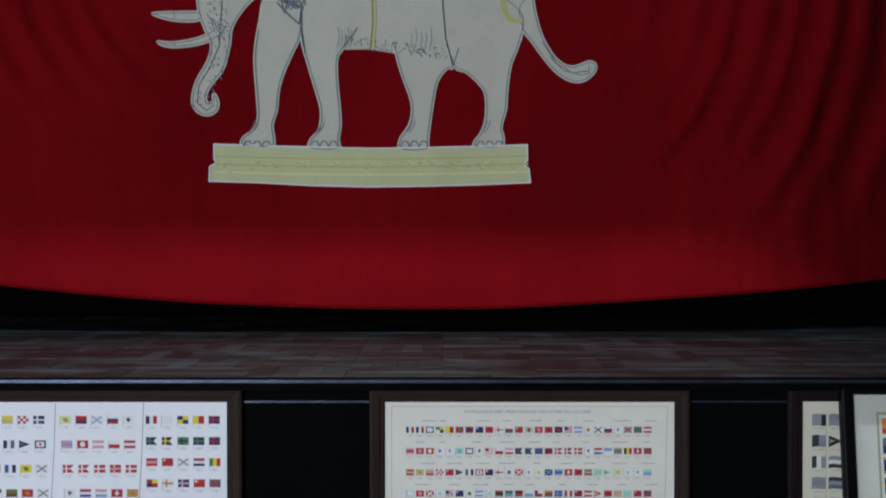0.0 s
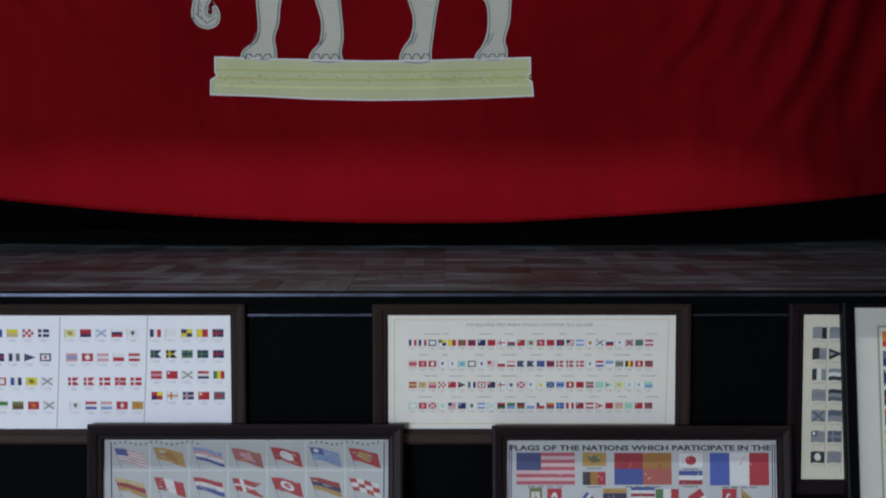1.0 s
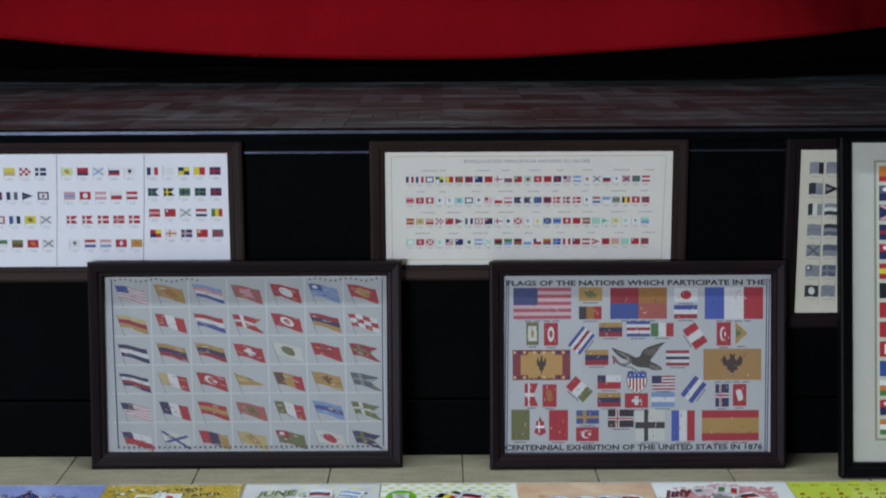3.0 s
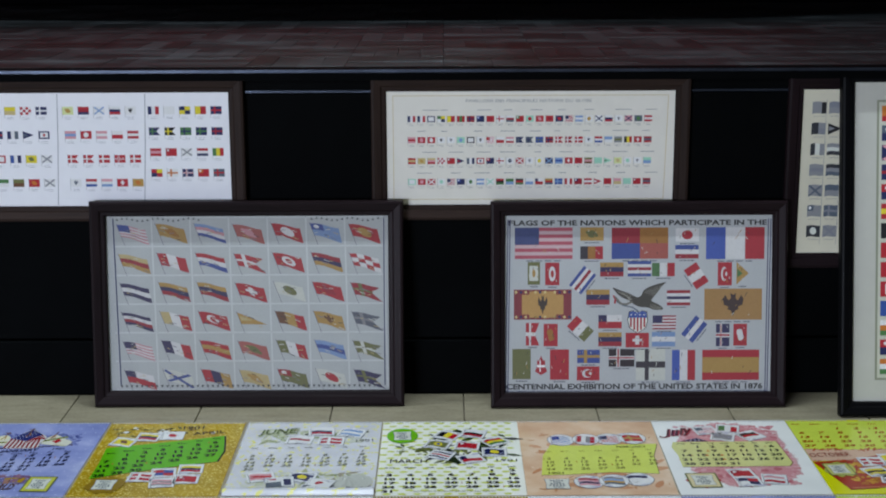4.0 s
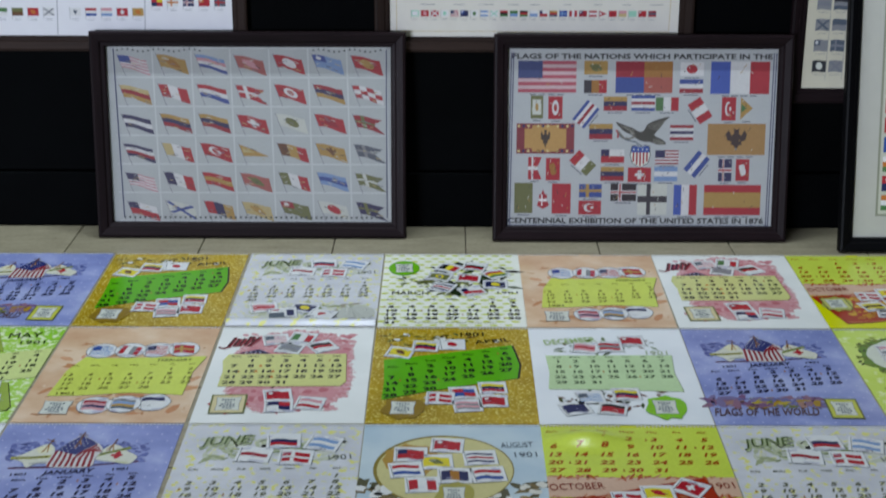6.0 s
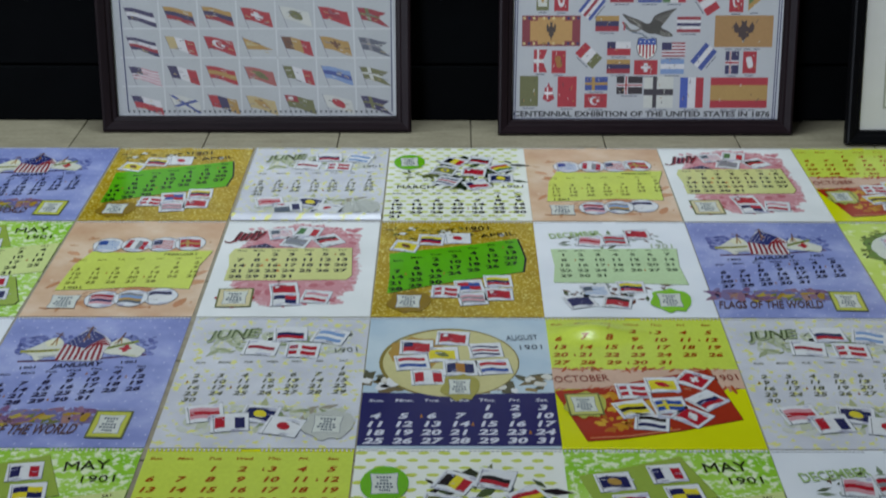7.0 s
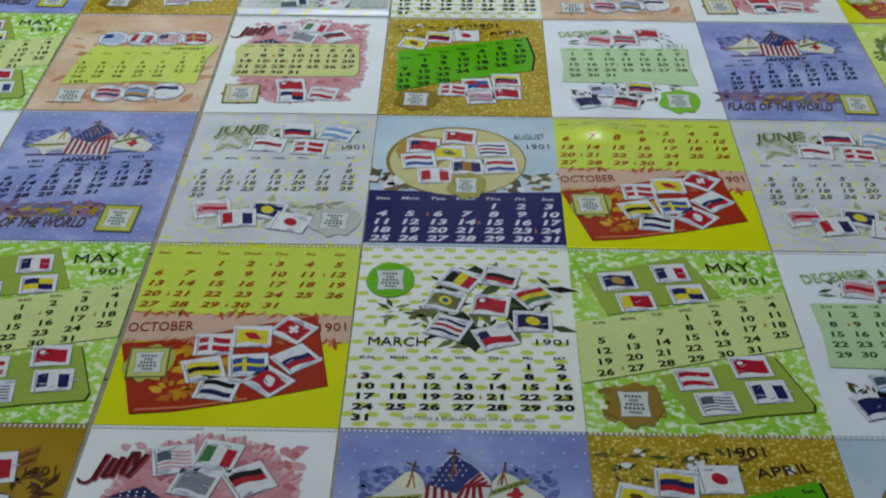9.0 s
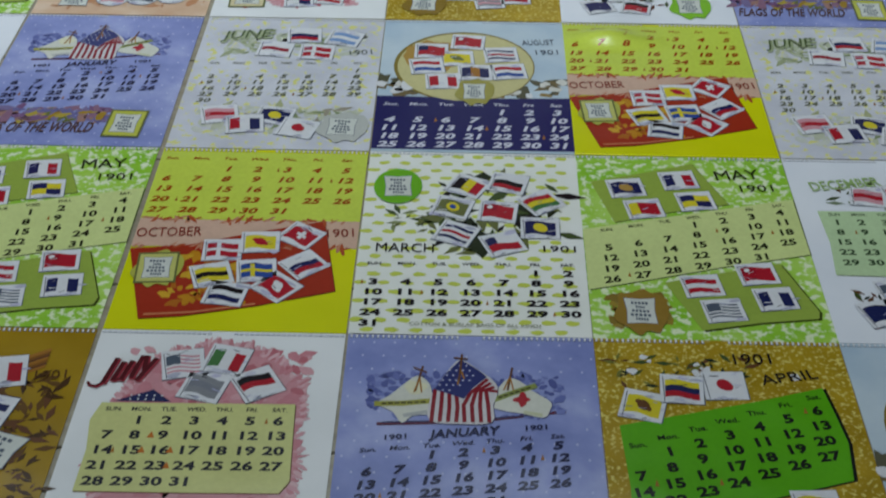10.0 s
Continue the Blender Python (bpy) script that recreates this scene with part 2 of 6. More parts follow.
def stage():
    """The platform: body, front boards with a low plinth line, and a worn rounded nosing."""
    st = tagged(new("stage"), "black painted wooden stage with worn parquet top", "stage", kind="structure")
    part("stage_body", box(X0, YF + 0.02, -0.008, X1, YW, STAGE_Z - 0.012), STAGE_BLACK, st)
    x = -9.34
    while x < 4.0:
        part("front_panel", box(max(x, X0) + 0.001, YF, 0.135, min(x + 1.22, X1) - 0.001, YF + 0.018, 0.7, 0.001), STAGE_BLACK, st)
        x += 1.22
    part("plinth_board", box(X0, YF - 0.006, 0.0, X1, YF + 0.019, 0.13, 0.003), STAGE_BLACK, st)
    part("top_moulding", box(X0, YF - 0.004, 0.7075, X1, YF + 0.019, 0.728, 0.0035, segments=2), STAGE_BLACK, st)
    part("moulding_bead", box(X0, YF - 0.007, 0.7025, X1, YF + 0.019, 0.707, 0.0018, segments=2), STRIP_METAL, st, "thin worn bead under the moulding")
    part("nosing", box(X0, YF - 0.052, STAGE_Z - 0.024, X1, YF + 0.02, STAGE_Z - 0.0005, 0.003, segments=2), STAGE_BLACK, st)
    # metal strip added to give the nosing its bright highlight line
    part("edge_strip", box(X0, YF - 0.0555, STAGE_Z - 0.006, X1, YF - 0.0525, STAGE_Z + 0.0005, 0.001, segments=2), STRIP_METAL, st, "thin metal strip added for the highlight along the nosing")
    return st


STAGE = stage()


# swags: centre x and z of the arcs, radius, width, depth, and the angles between which they run
SWAGS = [(0.1, 1.9, 0.55, 0.03, 0.008, -55, 30), (0.1, 1.9, 0.70, 0.035, 0.014, -62, 25), (0.1, 1.9, 0.81, 0.03, 0.026, -58, 40), (0.1, 1.9, 0.93, 0.04, 0.022, -50, 45),
         (0.1, 1.9, 1.03, 0.028, 0.02, -48, 40), (0.1, 1.9, 1.15, 0.04, 0.04, -50, 45), (0.1, 1.9, 1.29, 0.05, 0.03, -45, 45), (0.1, 1.9, 1.45, 0.05, 0.035, -40, 45),
         (-0.5, 2.07, 0.60, 0.03, 0.01, 190, 245), (-0.5, 2.07, 0.68, 0.028, 0.028, 180, 240), (-0.5, 2.07, 0.78, 0.03, 0.026, 180, 235), (-0.5, 2.07, 0.89, 0.03, 0.034, 180, 230),
         (-0.5, 2.07, 1.0, 0.035, 0.03, 180, 228), (-0.5, 2.07, 1.12, 0.04, 0.034, 180, 225)]


def banner_fold(x, z):
    """How far the hanging cloth swings forward (towards -y) at a place."""
    side = min(1.0, abs(x + 0.1) / 1.5)
    f = 0.008 * math.sin(7.0 * x + 0.9 * z) * (0.3 + 0.7 * side)
    for cx, cz, r, w, deep, a0, a1 in SWAGS:
        d = math.hypot(x - cx, z - cz) - r - 0.03 * noise.noise(Vector((x * 1.7, z * 1.7, r * 5)))
        if abs(d) > 3 * w:
            continue
        a = math.degrees(math.atan2(z - cz, x - cx))
        if a0 >= 180 and a < 0:
            a += 360
        run = max(0.0, min(1.0, (a - a0) / 22, (a1 - a) / 22))
        f += deep * run * run * (3 - 2 * run) * math.exp(-(d / w) ** 2)
    f -= 0.55 * max(0.0, x - 0.75) ** 2
    f += 0.016 * side * noise.noise(Vector((x * 2.0, z * 1.2, 3.1)))
    f += 0.014 * noise.noise(Vector((x * 4.0, z * 1.5, 7.7)))
    f += 0.007 * noise.noise(Vector((x * 16.0, z * 3.0, 1.7))) * (0.4 + side)
    # short creases below the sewn figure
    low = max(0.0, 1 - abs(z - 1.12) / 0.2)
    f += 0.006 * low * noise.noise(Vector((x * 22.0 + z * 4, z * 2.0, 9.2)))
    return f


BAN_Y = 4.6


def banner_low(x):
    if x > 0.05:
        return 0.832 + 0.068 * (math.hypot(x - 0.05, 0.2) - 0.2)
    return 0.832 + 0.041 * (x + 0.05) ** 2


def banner_cloth():
    bm = bmesh.new()
    nx, nz, xa, xb, zt = 300, 150, -2.2, 2.2, 3.15
    rows = []
    for j in range(nz + 1):
        row = []
        for i in range(nx + 1):
            x = xa + (xb - xa) * i / nx
            zl = banner_low(x)
            z = zl + (zt - zl) * j / nz
            row.append(bm.verts.new((x, BAN_Y - banner_fold(x, z), z)))
        rows.append(row)
    for j in range(nz):
        for i in range(nx):
            bm.faces.new((rows[j][i], rows[j][i + 1], rows[j + 1][i + 1], rows[j + 1][i]))
    bmesh.ops.solidify(bm, geom=bm.faces[:], thickness=0.002)
    return bm


BANNER = tagged(new("banner"), "large hanging dark red cotton banner with white elephant", "banner")
part("cloth", banner_cloth(), RED, BANNER, "dark red cotton hanging in soft folds", smooth=True)
rod = bmesh.new()
bmesh.ops.create_cone(rod, cap_ends=True, segments=16, radius1=0.018, radius2=0.018, depth=4.6,
                      matrix=Matrix.Translation((0, BAN_Y, 3.16)) @ Matrix.Rotation(radians(90), 4, "Y"))
part("hanging_rod", rod, STAGE_TRIM, BANNER, smooth=True)
for hx in (-2.0, 2.0):
    part("hanging_wire", box(hx - 0.003, BAN_Y - 0.003, 3.16, hx + 0.003, BAN_Y + 0.003, H), STAGE_TRIM, BANNER)


def ceiling_lamp(x, y):
    lamp = tagged(new("ceiling_lamp"), "white pendant fluorescent fitting with a single tube", "ceiling lamp", "ceiling lamps")
    lamp.matrix_basis = pose(x, y, LAMP_Z)
    part("housing", box(-0.65, -0.11, 0.0, 0.65, 0.11, 0.06, 0.01), LAMP_WHITE, lamp)
    for sx in (-0.5, 0.5):
        part("stem", box(sx - 0.008, -0.008, 0.06, sx + 0.008, 0.008, H - LAMP_Z), LAMP_WHITE, lamp)
    t = bmesh.new()
    bmesh.ops.create_cone(t, cap_ends=True, segments=12, radius1=0.014, radius2=0.014, depth=1.2,
                          matrix=Matrix.Translation((0, 0, -0.03)) @ Matrix.Rotation(radians(90), 4, "Y"))
    part("tube", t, LAMP_WHITE, lamp, smooth=True)
    return lamp


for lx, ly, _ in LAMPS:
    ceiling_lamp(lx, ly)

# ---------------------------------------------------------------- printed matter
INKS = {"red": "b3202e", "crimson": "9c1a2c", "navy": "1d2556", "blue": "2f4f9a", "sky": "7f9fcc", "white": "e6e6e6", "yellow": "e0cf30", "gold": "b8934a",
        "black": "15151a", "green": "4a7a45", "grey": "8a8c90", "dark": "2c2f36", "pink": "d69aa2", "brown": "6a4426", "olive": "6e7340", "lime": "86c428",
        "card": "e6e7e9", "edge": "80838c", "mint": "9fd6bd", "buff": "c9b67e", "slate": "55606e", "bag": "d9dcd2", "orange": "c8742a", "ochre": "a8722a",
        "leaf": "45562c", "pale": "d8e0a0", "deep": "23301a", "lilac": "b4b6d4"}
INKS = {k: hexc(v) for k, v in INKS.items()}


class Ink:
    """Flat printed shapes, each with its own ink, stacked in thin layers."""

    def __init__(self, z=0.0, step=0.00007, fade=0.0, ground=(0.5, 0.5, 0.48)):
        self.fade, self.ground = fade, ground
        self.z, self.step, self.v, self.f, self.c, self.level = z, step, [], [], [], 0

    def up(self):
        self.level += 1
        return self

    def poly(self, pts, col):
        col = INKS[col] if isinstance(col, str) else col
        z, n = self.z + self.level * self.step + (len(self.f) % 8) * 8e-6, len(self.v)
        area = sum(pts[i - 1][0] * pts[i][1] - pts[i][0] * pts[i - 1][1] for i in range(len(pts)))
        pts = pts if area > 0 else pts[::-1]
        self.v += [(x, y, z) for x, y in pts]
        self.f.append(tuple(range(n, n + len(pts))))
        self.c.append(col)

    def tris(self, verts, faces, col):
        col = INKS[col] if isinstance(col, str) else col
        z, n = self.z + self.level * self.step + (len(self.f) % 8) * 8e-6, len(self.v)
        self.v += [(x, y, z) for x, y in verts]
        for f in faces:
            self.f.append(tuple(n + i for i in f))
            self.c.append(col)

    def line(self, pts, width, col):
        """A stroke along a row of points."""
        for a, b in zip(pts, pts[1:]):
            dx, dy = b[0] - a[0], b[1] - a[1]
            d = math.hypot(dx, dy) or 1.0
            nx, ny = -dy / d * width / 2, dx / d * width / 2
            ex, ey = dx / d * width * 0.3, dy / d * width * 0.3
            self.poly([(a[0] + nx - ex, a[1] + ny - ey), (a[0] - nx - ex, a[1] - ny - ey), (b[0] - nx + ex, b[1] - ny + ey), (b[0] + nx + ex, b[1] + ny + ey)], col)

    def blob(self, x, y, rx, ry, col, rough=0.0, n=20, seed=0, turn=0.0):
        r = random.Random(seed)
        c, s = math.cos(turn), math.sin(turn)
        pts = []
        for i in range(n):
            a, k = 2 * math.pi * i / n, 1 + rough * (r.random() * 2 - 1)
            px, py = rx * k * math.cos(a), ry * k * math.sin(a)
            pts.append((x + px * c - py * s, y + px * s + py * c))
        self.poly(pts, col)

    def mesh(self, name, material):
        me = bpy.data.meshes.new(name)
        me.from_pydata(self.v, [], self.f)
        me.materials.append(material)
        att = me.color_attributes.new("ink", "FLOAT_COLOR", "CORNER")
        flat = []
        for f, c in zip(self.f, self.c):
            flat += [*(a + (b - a) * self.fade for a, b in zip(c, self.ground)), 1.0] * len(f)
        att.data.foreach_set("color", flat)
        return me

    def put(self, name, parent, material, label="", at=None):
        return part(name, self.mesh(name, material), None, parent, label, at)


GLYPHS = {}


def glyphs(text, bold):
    """Triangles of a line of text, one unit high, centred."""
    if (text, bold) not in GLYPHS:
        cu = bpy.data.curves.new("text", "FONT")
        cu.body, cu.align_x, cu.align_y, cu.size, cu.resolution_u, cu.offset = text, "CENTER", "CENTER", 1.35, 2, bold
        ob = new("text", cu)
        bpy.context.view_layer.update()
        me = bpy.data.meshes.new_from_object(ob.evaluated_get(bpy.context.evaluated_depsgraph_get()))
        GLYPHS[text, bold] = ([(v.co.x, v.co.y) for v in me.vertices], [tuple(p.vertices) for p in me.polygons])
        bpy.data.objects.remove(ob)
        bpy.data.curves.remove(cu)
        bpy.data.meshes.remove(me)
    return GLYPHS[text, bold]


def stamp(ink, text, x, y, size, col, ang=0.0, wide=1.0, slant=0.0, bold=0.02, fit=0.0):
    verts, faces = glyphs(text, bold)
    if fit:
        wide = fit / (size * (max(v[0] for v in verts) - min(v[0] for v in verts)))
    c, s = math.cos(radians(ang)), math.sin(radians(ang))
    out = []
    for gx, gy in verts:
        gx, gy = (gx * wide + gy * slant) * size, gy * size
        out.append((x + gx * c - gy * s, y + gx * s + gy * c))
    ink.tris(out, faces, col)


def flag(ink, m, spec, wave=0.0, n=5):
    """A flag over the unit square; m maps (s, t) to the sheet. spec: a kind and its inks."""
    def at(s, t):
        return m(s, t + wave * math.sin(s * 5.2))

    def rect(s0, t0, s1, t1, col):
        k = n if wave else 1
        k = max(1, round(k * (s1 - s0)))
        for i in range(k):
            a, b = s0 + (s1 - s0) * i / k, s0 + (s1 - s0) * (i + 1) / k
            ink.poly([at(a, t0), at(b, t0), at(b, t1), at(a, t1)], col)

    def disc(s, t, r, col, ry=None):
        ink.poly([at(s + r * math.cos(a * math.pi / 6), t + (ry or r * 1.4) * math.sin(a * math.pi / 6)) for a in range(12)], col)

    kind, *cs = spec
    k = len(cs)
    if kind == "v":
        for i, c in enumerate(cs):
            rect(i / k, 0, (i + 1) / k, 1, c)
    elif kind == "h":
        for i, c in enumerate(cs):
            rect(0, 1 - (i + 1) / k, 1, 1 - i / k, c)
    elif kind == "p":
        rect(0, 0, 1, 1, cs[0])
        if k > 1:
            ink.up()
            disc(0.5, 0.5, 0.2, cs[1])
            disc(0.32, 0.62, 0.09, cs[1])
            disc(0.66, 0.4, 0.1, cs[1])
            ink.level -= 1
    elif kind == "c":
        rect(0, 0, 1, 1, cs[0])
        ink.up()
        rect(0.3, 0, 0.44, 1, cs[1])
        rect(0, 0.4, 0.3, 0.6, cs[1])
        rect(0.44, 0.4, 1, 0.6, cs[1])
        if k > 2:
            ink.up()
            rect(0.34, 0, 0.4, 1, cs[2])
            rect(0, 0.46, 0.34, 0.54, cs[2])
            rect(0.4, 0.46, 1, 0.54, cs[2])
            ink.level -= 1
        ink.level -= 1
    elif kind == "s":
        rect(0, 0, 1, 1, cs[0])
        ink.up()
        rect(0.42, 0.2, 0.58, 0.8, cs[1])
        rect(0.3, 0.41, 0.42, 0.59, cs[1])
        rect(0.58, 0.41, 0.7, 0.59, cs[1])
        ink.level -= 1
    elif kind == "x":
        rect(0, 0, 1, 1, cs[0])
        ink.up()
        for a, b in (((0, 0), (1, 1)), ((0, 1), (1, 0))):
            ink.poly([at(a[0], a[1] - 0.08 if a[1] else 0.1), at(a[0] + 0.12, a[1]), at(b[0], b[1] - 0.1 if b[1] else 0.1), at(b[0] - 0.12, b[1])], cs[1])
        ink.level -= 1
    elif kind == "d":
        rect(0, 0, 1, 1, cs[0])
        ink.up()
        disc(0.5, 0.5, 0.24, cs[1])
        if k > 2:
            ink.up()
            disc(0.5, 0.5, 0.12, cs[2])
            ink.level -= 1
        ink.level -= 1
    elif kind == "m":
        rect(0, 0, 1, 1, cs[0])
        ink.up()
        disc(0.45, 0.5, 0.22, cs[1])
        ink.up()
        disc(0.52, 0.5, 0.17, cs[0])
        ink.up()
        disc(0.6, 0.5, 0.07, cs[1])
        ink.level -= 3
    elif kind == "u":
        st = cs[2] if k > 2 else "white"
        for i in range(9):
            rect(0, 1 - (i + 1) / 9, 1, 1 - i / 9, cs[0] if i % 2 == 0 else st)
        ink.up()
        rect(0, 0.45, 0.42, 1, cs[1])
        ink.level -= 1
    elif kind == "k":
        rect(0, 0, 1, 1, cs[0])
        ink.up()
        rect(0, 0.5, 0.45, 1, cs[1])
        ink.up()
        disc(0.2, 0.75, 0.1, cs[2] if k > 2 else "white")
        ink.level -= 2
    elif kind == "l":
        rect(0, 0.5, 1, 1, cs[0])
        rect(0, 0, 1, 0.5, cs[1])
        ink.up()
        rect(0, 0.5, 0.36, 1, cs[2])
        ink.level -= 1
    elif kind == "q":
        for i, c in enumerate(cs):
            rect((i % 2) * 0.5, 0.5 - (i // 2) * 0.5, (i % 2) * 0.5 + 0.5, 1 - (i // 2) * 0.5, c)
    elif kind == "b":
        rect(0, 0, 1, 1, cs[0])
        ink.up()
        rect(0.14, 0.17, 0.86, 0.83, cs[1])
        if k > 2:
            ink.up()
            disc(0.5, 0.5, 0.13, cs[2])
            ink.level -= 1
        ink.level -= 1
    elif kind == "t":
        ink.poly([at(0, 0), at(1, 0.5), at(0, 1)], cs[0])
        if k > 1:
            ink.up()
            ink.poly([at(0.06, 0.3), at(0.5, 0.5), at(0.06, 0.7)], cs[1])
            ink.level -= 1
    elif kind == "w":
        rect(0, 0, 0.7, 1, cs[0])
        ink.poly([at(0.7, 0.55), at(1, 1), at(0.7, 1)], cs[0])
        ink.poly([at(0.7, 0), at(1, 0), at(0.7, 0.45)], cs[0])
        ink.up()
        rect(0.25, 0, 0.38, 1, cs[1])
        rect(0, 0.42, 0.7, 0.58, cs[1])
        ink.level -= 1
    elif kind == "g":
        for i in range(4):
            for j in range(3):
                rect(i / 4, j / 3, (i + 1) / 4, (j + 1) / 3, cs[(i + j) % 2])
    elif kind == "e":
        rect(0, 0, 1, 1, cs[0])
        ink.up()
        ink.poly([at(0.5, 0.12), at(0.54, 0.3), at(0.6, 0.34), at(0.58, 0.42), at(0.66, 0.48), at(0.68, 0.66), at(0.64, 0.8), at(0.58, 0.62), at(0.54, 0.7), at(0.55, 0.86), at(0.5, 0.8),
                  at(0.45, 0.86), at(0.46, 0.7), at(0.42, 0.62), at(0.36, 0.8), at(0.32, 0.66), at(0.34, 0.48), at(0.42, 0.42), at(0.4, 0.34), at(0.46, 0.3)], cs[1])
        ink.level -= 1


def quad_map(a, b, c, d):
    """From the unit square to the corners a (0,0), b (1,0), c (1,1), d (0,1)."""
    def m(s, t):
        return tuple((a[i] * (1 - s) + b[i] * s) * (1 - t) + (d[i] * (1 - s) + c[i] * s) * t for i in (0, 1))
    return m


def turned_map(x, y, w, h, ang, skew=0.0):
    c, s = math.cos(radians(ang)), math.sin(radians(ang))

    def m(u, t):
        px, py = (u - 0.5) * w, (t - 0.5) * h + skew * (u - 0.5) * w
        return x + px * c - py * s, y + px * s + py * c
    return m


def smooth_ring(pts, k=4):
    """A closed smooth curve through the points."""
    out, n = [], len(pts)
    for i in range(n):
        p0, p1, p2, p3 = (pts[(i + j - 1) % n] for j in range(4))
        for q in range(k):
            t = q / k
            out.append(tuple(0.5 * (2 * p1[a] + (p2[a] - p0[a]) * t + (2 * p0[a] - 5 * p1[a] + 4 * p2[a] - p3[a]) * t * t
                                    + (3 * p1[a] - p0[a] - 3 * p2[a] + p3[a]) * t ** 3) for a in (0, 1)))
    return out


US, FR, RU, DK, CH = ("u", "red", "navy"), ("v", "navy", "white", "red"), ("h", "white", "navy", "red"), ("c", "red", "white"), ("s", "red", "white")
NL, DE, IT, BE, JP = ("h", "red", "white", "blue"), ("h", "black", "white", "red"), ("v", "green", "white", "red"), ("v", "black", "yellow", "red"), ("d", "white", "red")
GR, UK, TR, CO, CL = ("u", "sky", "blue"), ("c", "navy", "white", "red"), ("m", "red", "white"), ("h", "yellow", "navy", "red"), ("l", "white", "red", "navy")
CR, AR, BR_, ES, SE = ("h", "blue", "white", "red", "white", "blue"), ("h", "sky", "white", "sky"), ("d", "green", "yellow", "blue"), ("h", "red", "yellow", "red"), ("c", "blue", "yellow")

# ---------------------------------------------------------------- the elephant sewn on the banner
EU = 0.001111   # one unit of the drawing below, in metres


def sewn(rings, strokes, fill, name, label, off):
    """Cloth shapes that follow the banner's folds, a little in front of it."""
    bm = bmesh.new()
    lay = bm.loops.layers.float_color.new("ink")

    def face(pts, col, level):
        area = sum(pts[i - 1][0] * pts[i][1] - pts[i][0] * pts[i - 1][1] for i in range(len(pts)))
        f = bm.faces.new([bm.verts.new((-0.9446 + x * EU, -(off + level * 0.0012), 1.8006 - y * EU)) for x, y in (pts[::-1] if area > 0 else pts)])
        for lo in f.loops:
            lo[lay] = (*col, 1)

    for i, ring in enumerate(rings):
        face(ring, fill, i * 0.25)
    bm.normal_update()
    bmesh.ops.triangulate(bm, faces=bm.faces[:])
    for axis in (0, 2):
        lo, hi = (-1.1, 0.7) if axis == 0 else (1.15, 2.3)
        q = lo
        while q < hi:
            co, no = [0, 0, 0], [0, 0, 0]
            co[axis], no[axis] = q, 1
            bmesh.ops.bisect_plane(bm, geom=bm.verts[:] + bm.edges[:] + bm.faces[:], plane_co=co, plane_no=no)
            q += 0.06
    ink = Ink()
    for pts, width, col in strokes:
        ink.line(pts, width, col)
    for f, c in zip(ink.f, ink.c):
        face([ink.v[i][:2] for i in f], c, 3)
    for v in bm.verts:
        v.co.y += BAN_Y - banner_fold(v.co.x, v.co.z)
    return part(name, bm, INK_BANNER, BANNER, label)


def inner(ring, d):
    """The ring drawn in by d."""
    n, out = len(ring), []
    area = sum(ring[i - 1][0] * ring[i][1] - ring[i][0] * ring[i - 1][1] for i in range(n))
    for i in range(n):
        a, b = ring[i - 1], ring[(i + 1) % n]
        dx, dy = b[0] - a[0], b[1] - a[1]
        k = math.hypot(dx, dy) or 1
        s = d if area > 0 else -d
        out.append((ring[i][0] - dy / k * s, ring[i][1] + dx / k * s))
    return out


LEGS = [
    [(350, -10), (330, 60), (316, 160), (322, 260), (326, 325), (316, 360), (285, 385), (281, 410), (330, 418), (375, 412), (378, 385), (374, 352),
     (386, 310), (390, 265), (402, 215), (430, 150), (448, 110), (460, 40), (440, -20)],
    [(452, 40), (448, 112), (466, 180), (492, 268), (503, 312), (498, 362), (474, 392), (470, 418), (515, 426), (562, 420), (560, 392), (566, 352),
     (563, 300), (556, 220), (557, 165), (572, 140), (620, 60), (560, -10)],
    [(700, 60), (714, 150), (732, 215), (752, 268), (760, 308), (752, 350), (728, 386), (724, 420), (766, 428), (808, 422), (812, 392), (816, 358),
     (826, 288), (838, 232), (862, 198), (884, 188), (900, 80), (800, 20)],
    [(850, 60), (878, 186), (915, 208), (948, 238), (966, 268), (967, 330), (954, 372), (936, 396), (936, 414), (980, 420), (1020, 412), (1024, 384),
     (1018, 358), (1031, 308), (1036, 240), (1046, 180), (1066, 128), (1078, 40), (980, -20)]]
TORSO = [(352, 10), (400, 60), (450, 115), (510, 130), (570, 140), (640, 140), (715, 152), (800, 172), (880, 186), (980, 160), (1064, 130), (1080, 40),
         (1084, -60), (1040, -160), (940, -215), (780, -205), (620, -200), (480, -235), (390, -190), (350, -90)]
TRUNK = [(158, -40), (160, 30), (176, 80), (195, 125), (186, 170), (154, 228), (142, 285), (158, 318), (190, 328), (216, 314), (222, 288), (212, 264),
         (200, 266), (200, 284), (188, 286), (190, 262), (206, 236), (236, 196), (254, 130), (262, 76), (300, 18), (360, -40), (400, -150), (330, -240), (240, -220), (180, -140)]
TUSKS = [[(170, 34), (110, 33), (38, 37), (44, 50), (100, 64), (165, 62)], [(225, 62), (180, 98), (100, 118), (50, 116), (60, 132), (110, 138), (190, 122), (240, 90)]]
TAIL = [(1060, 20), (1100, -20), (1112, 30), (1130, 95), (1160, 150), (1190, 178), (1220, 184), (1262, 170), (1284, 182), (1278, 208), (1246, 232), (1210, 232),
        (1170, 210), (1130, 166), (1095, 118), (1070, 84)]
rings = [smooth_ring(r) for r in [TORSO] + LEGS + [TRUNK, TAIL] + TUSKS]
rnd = random.Random(4)
strokes = []
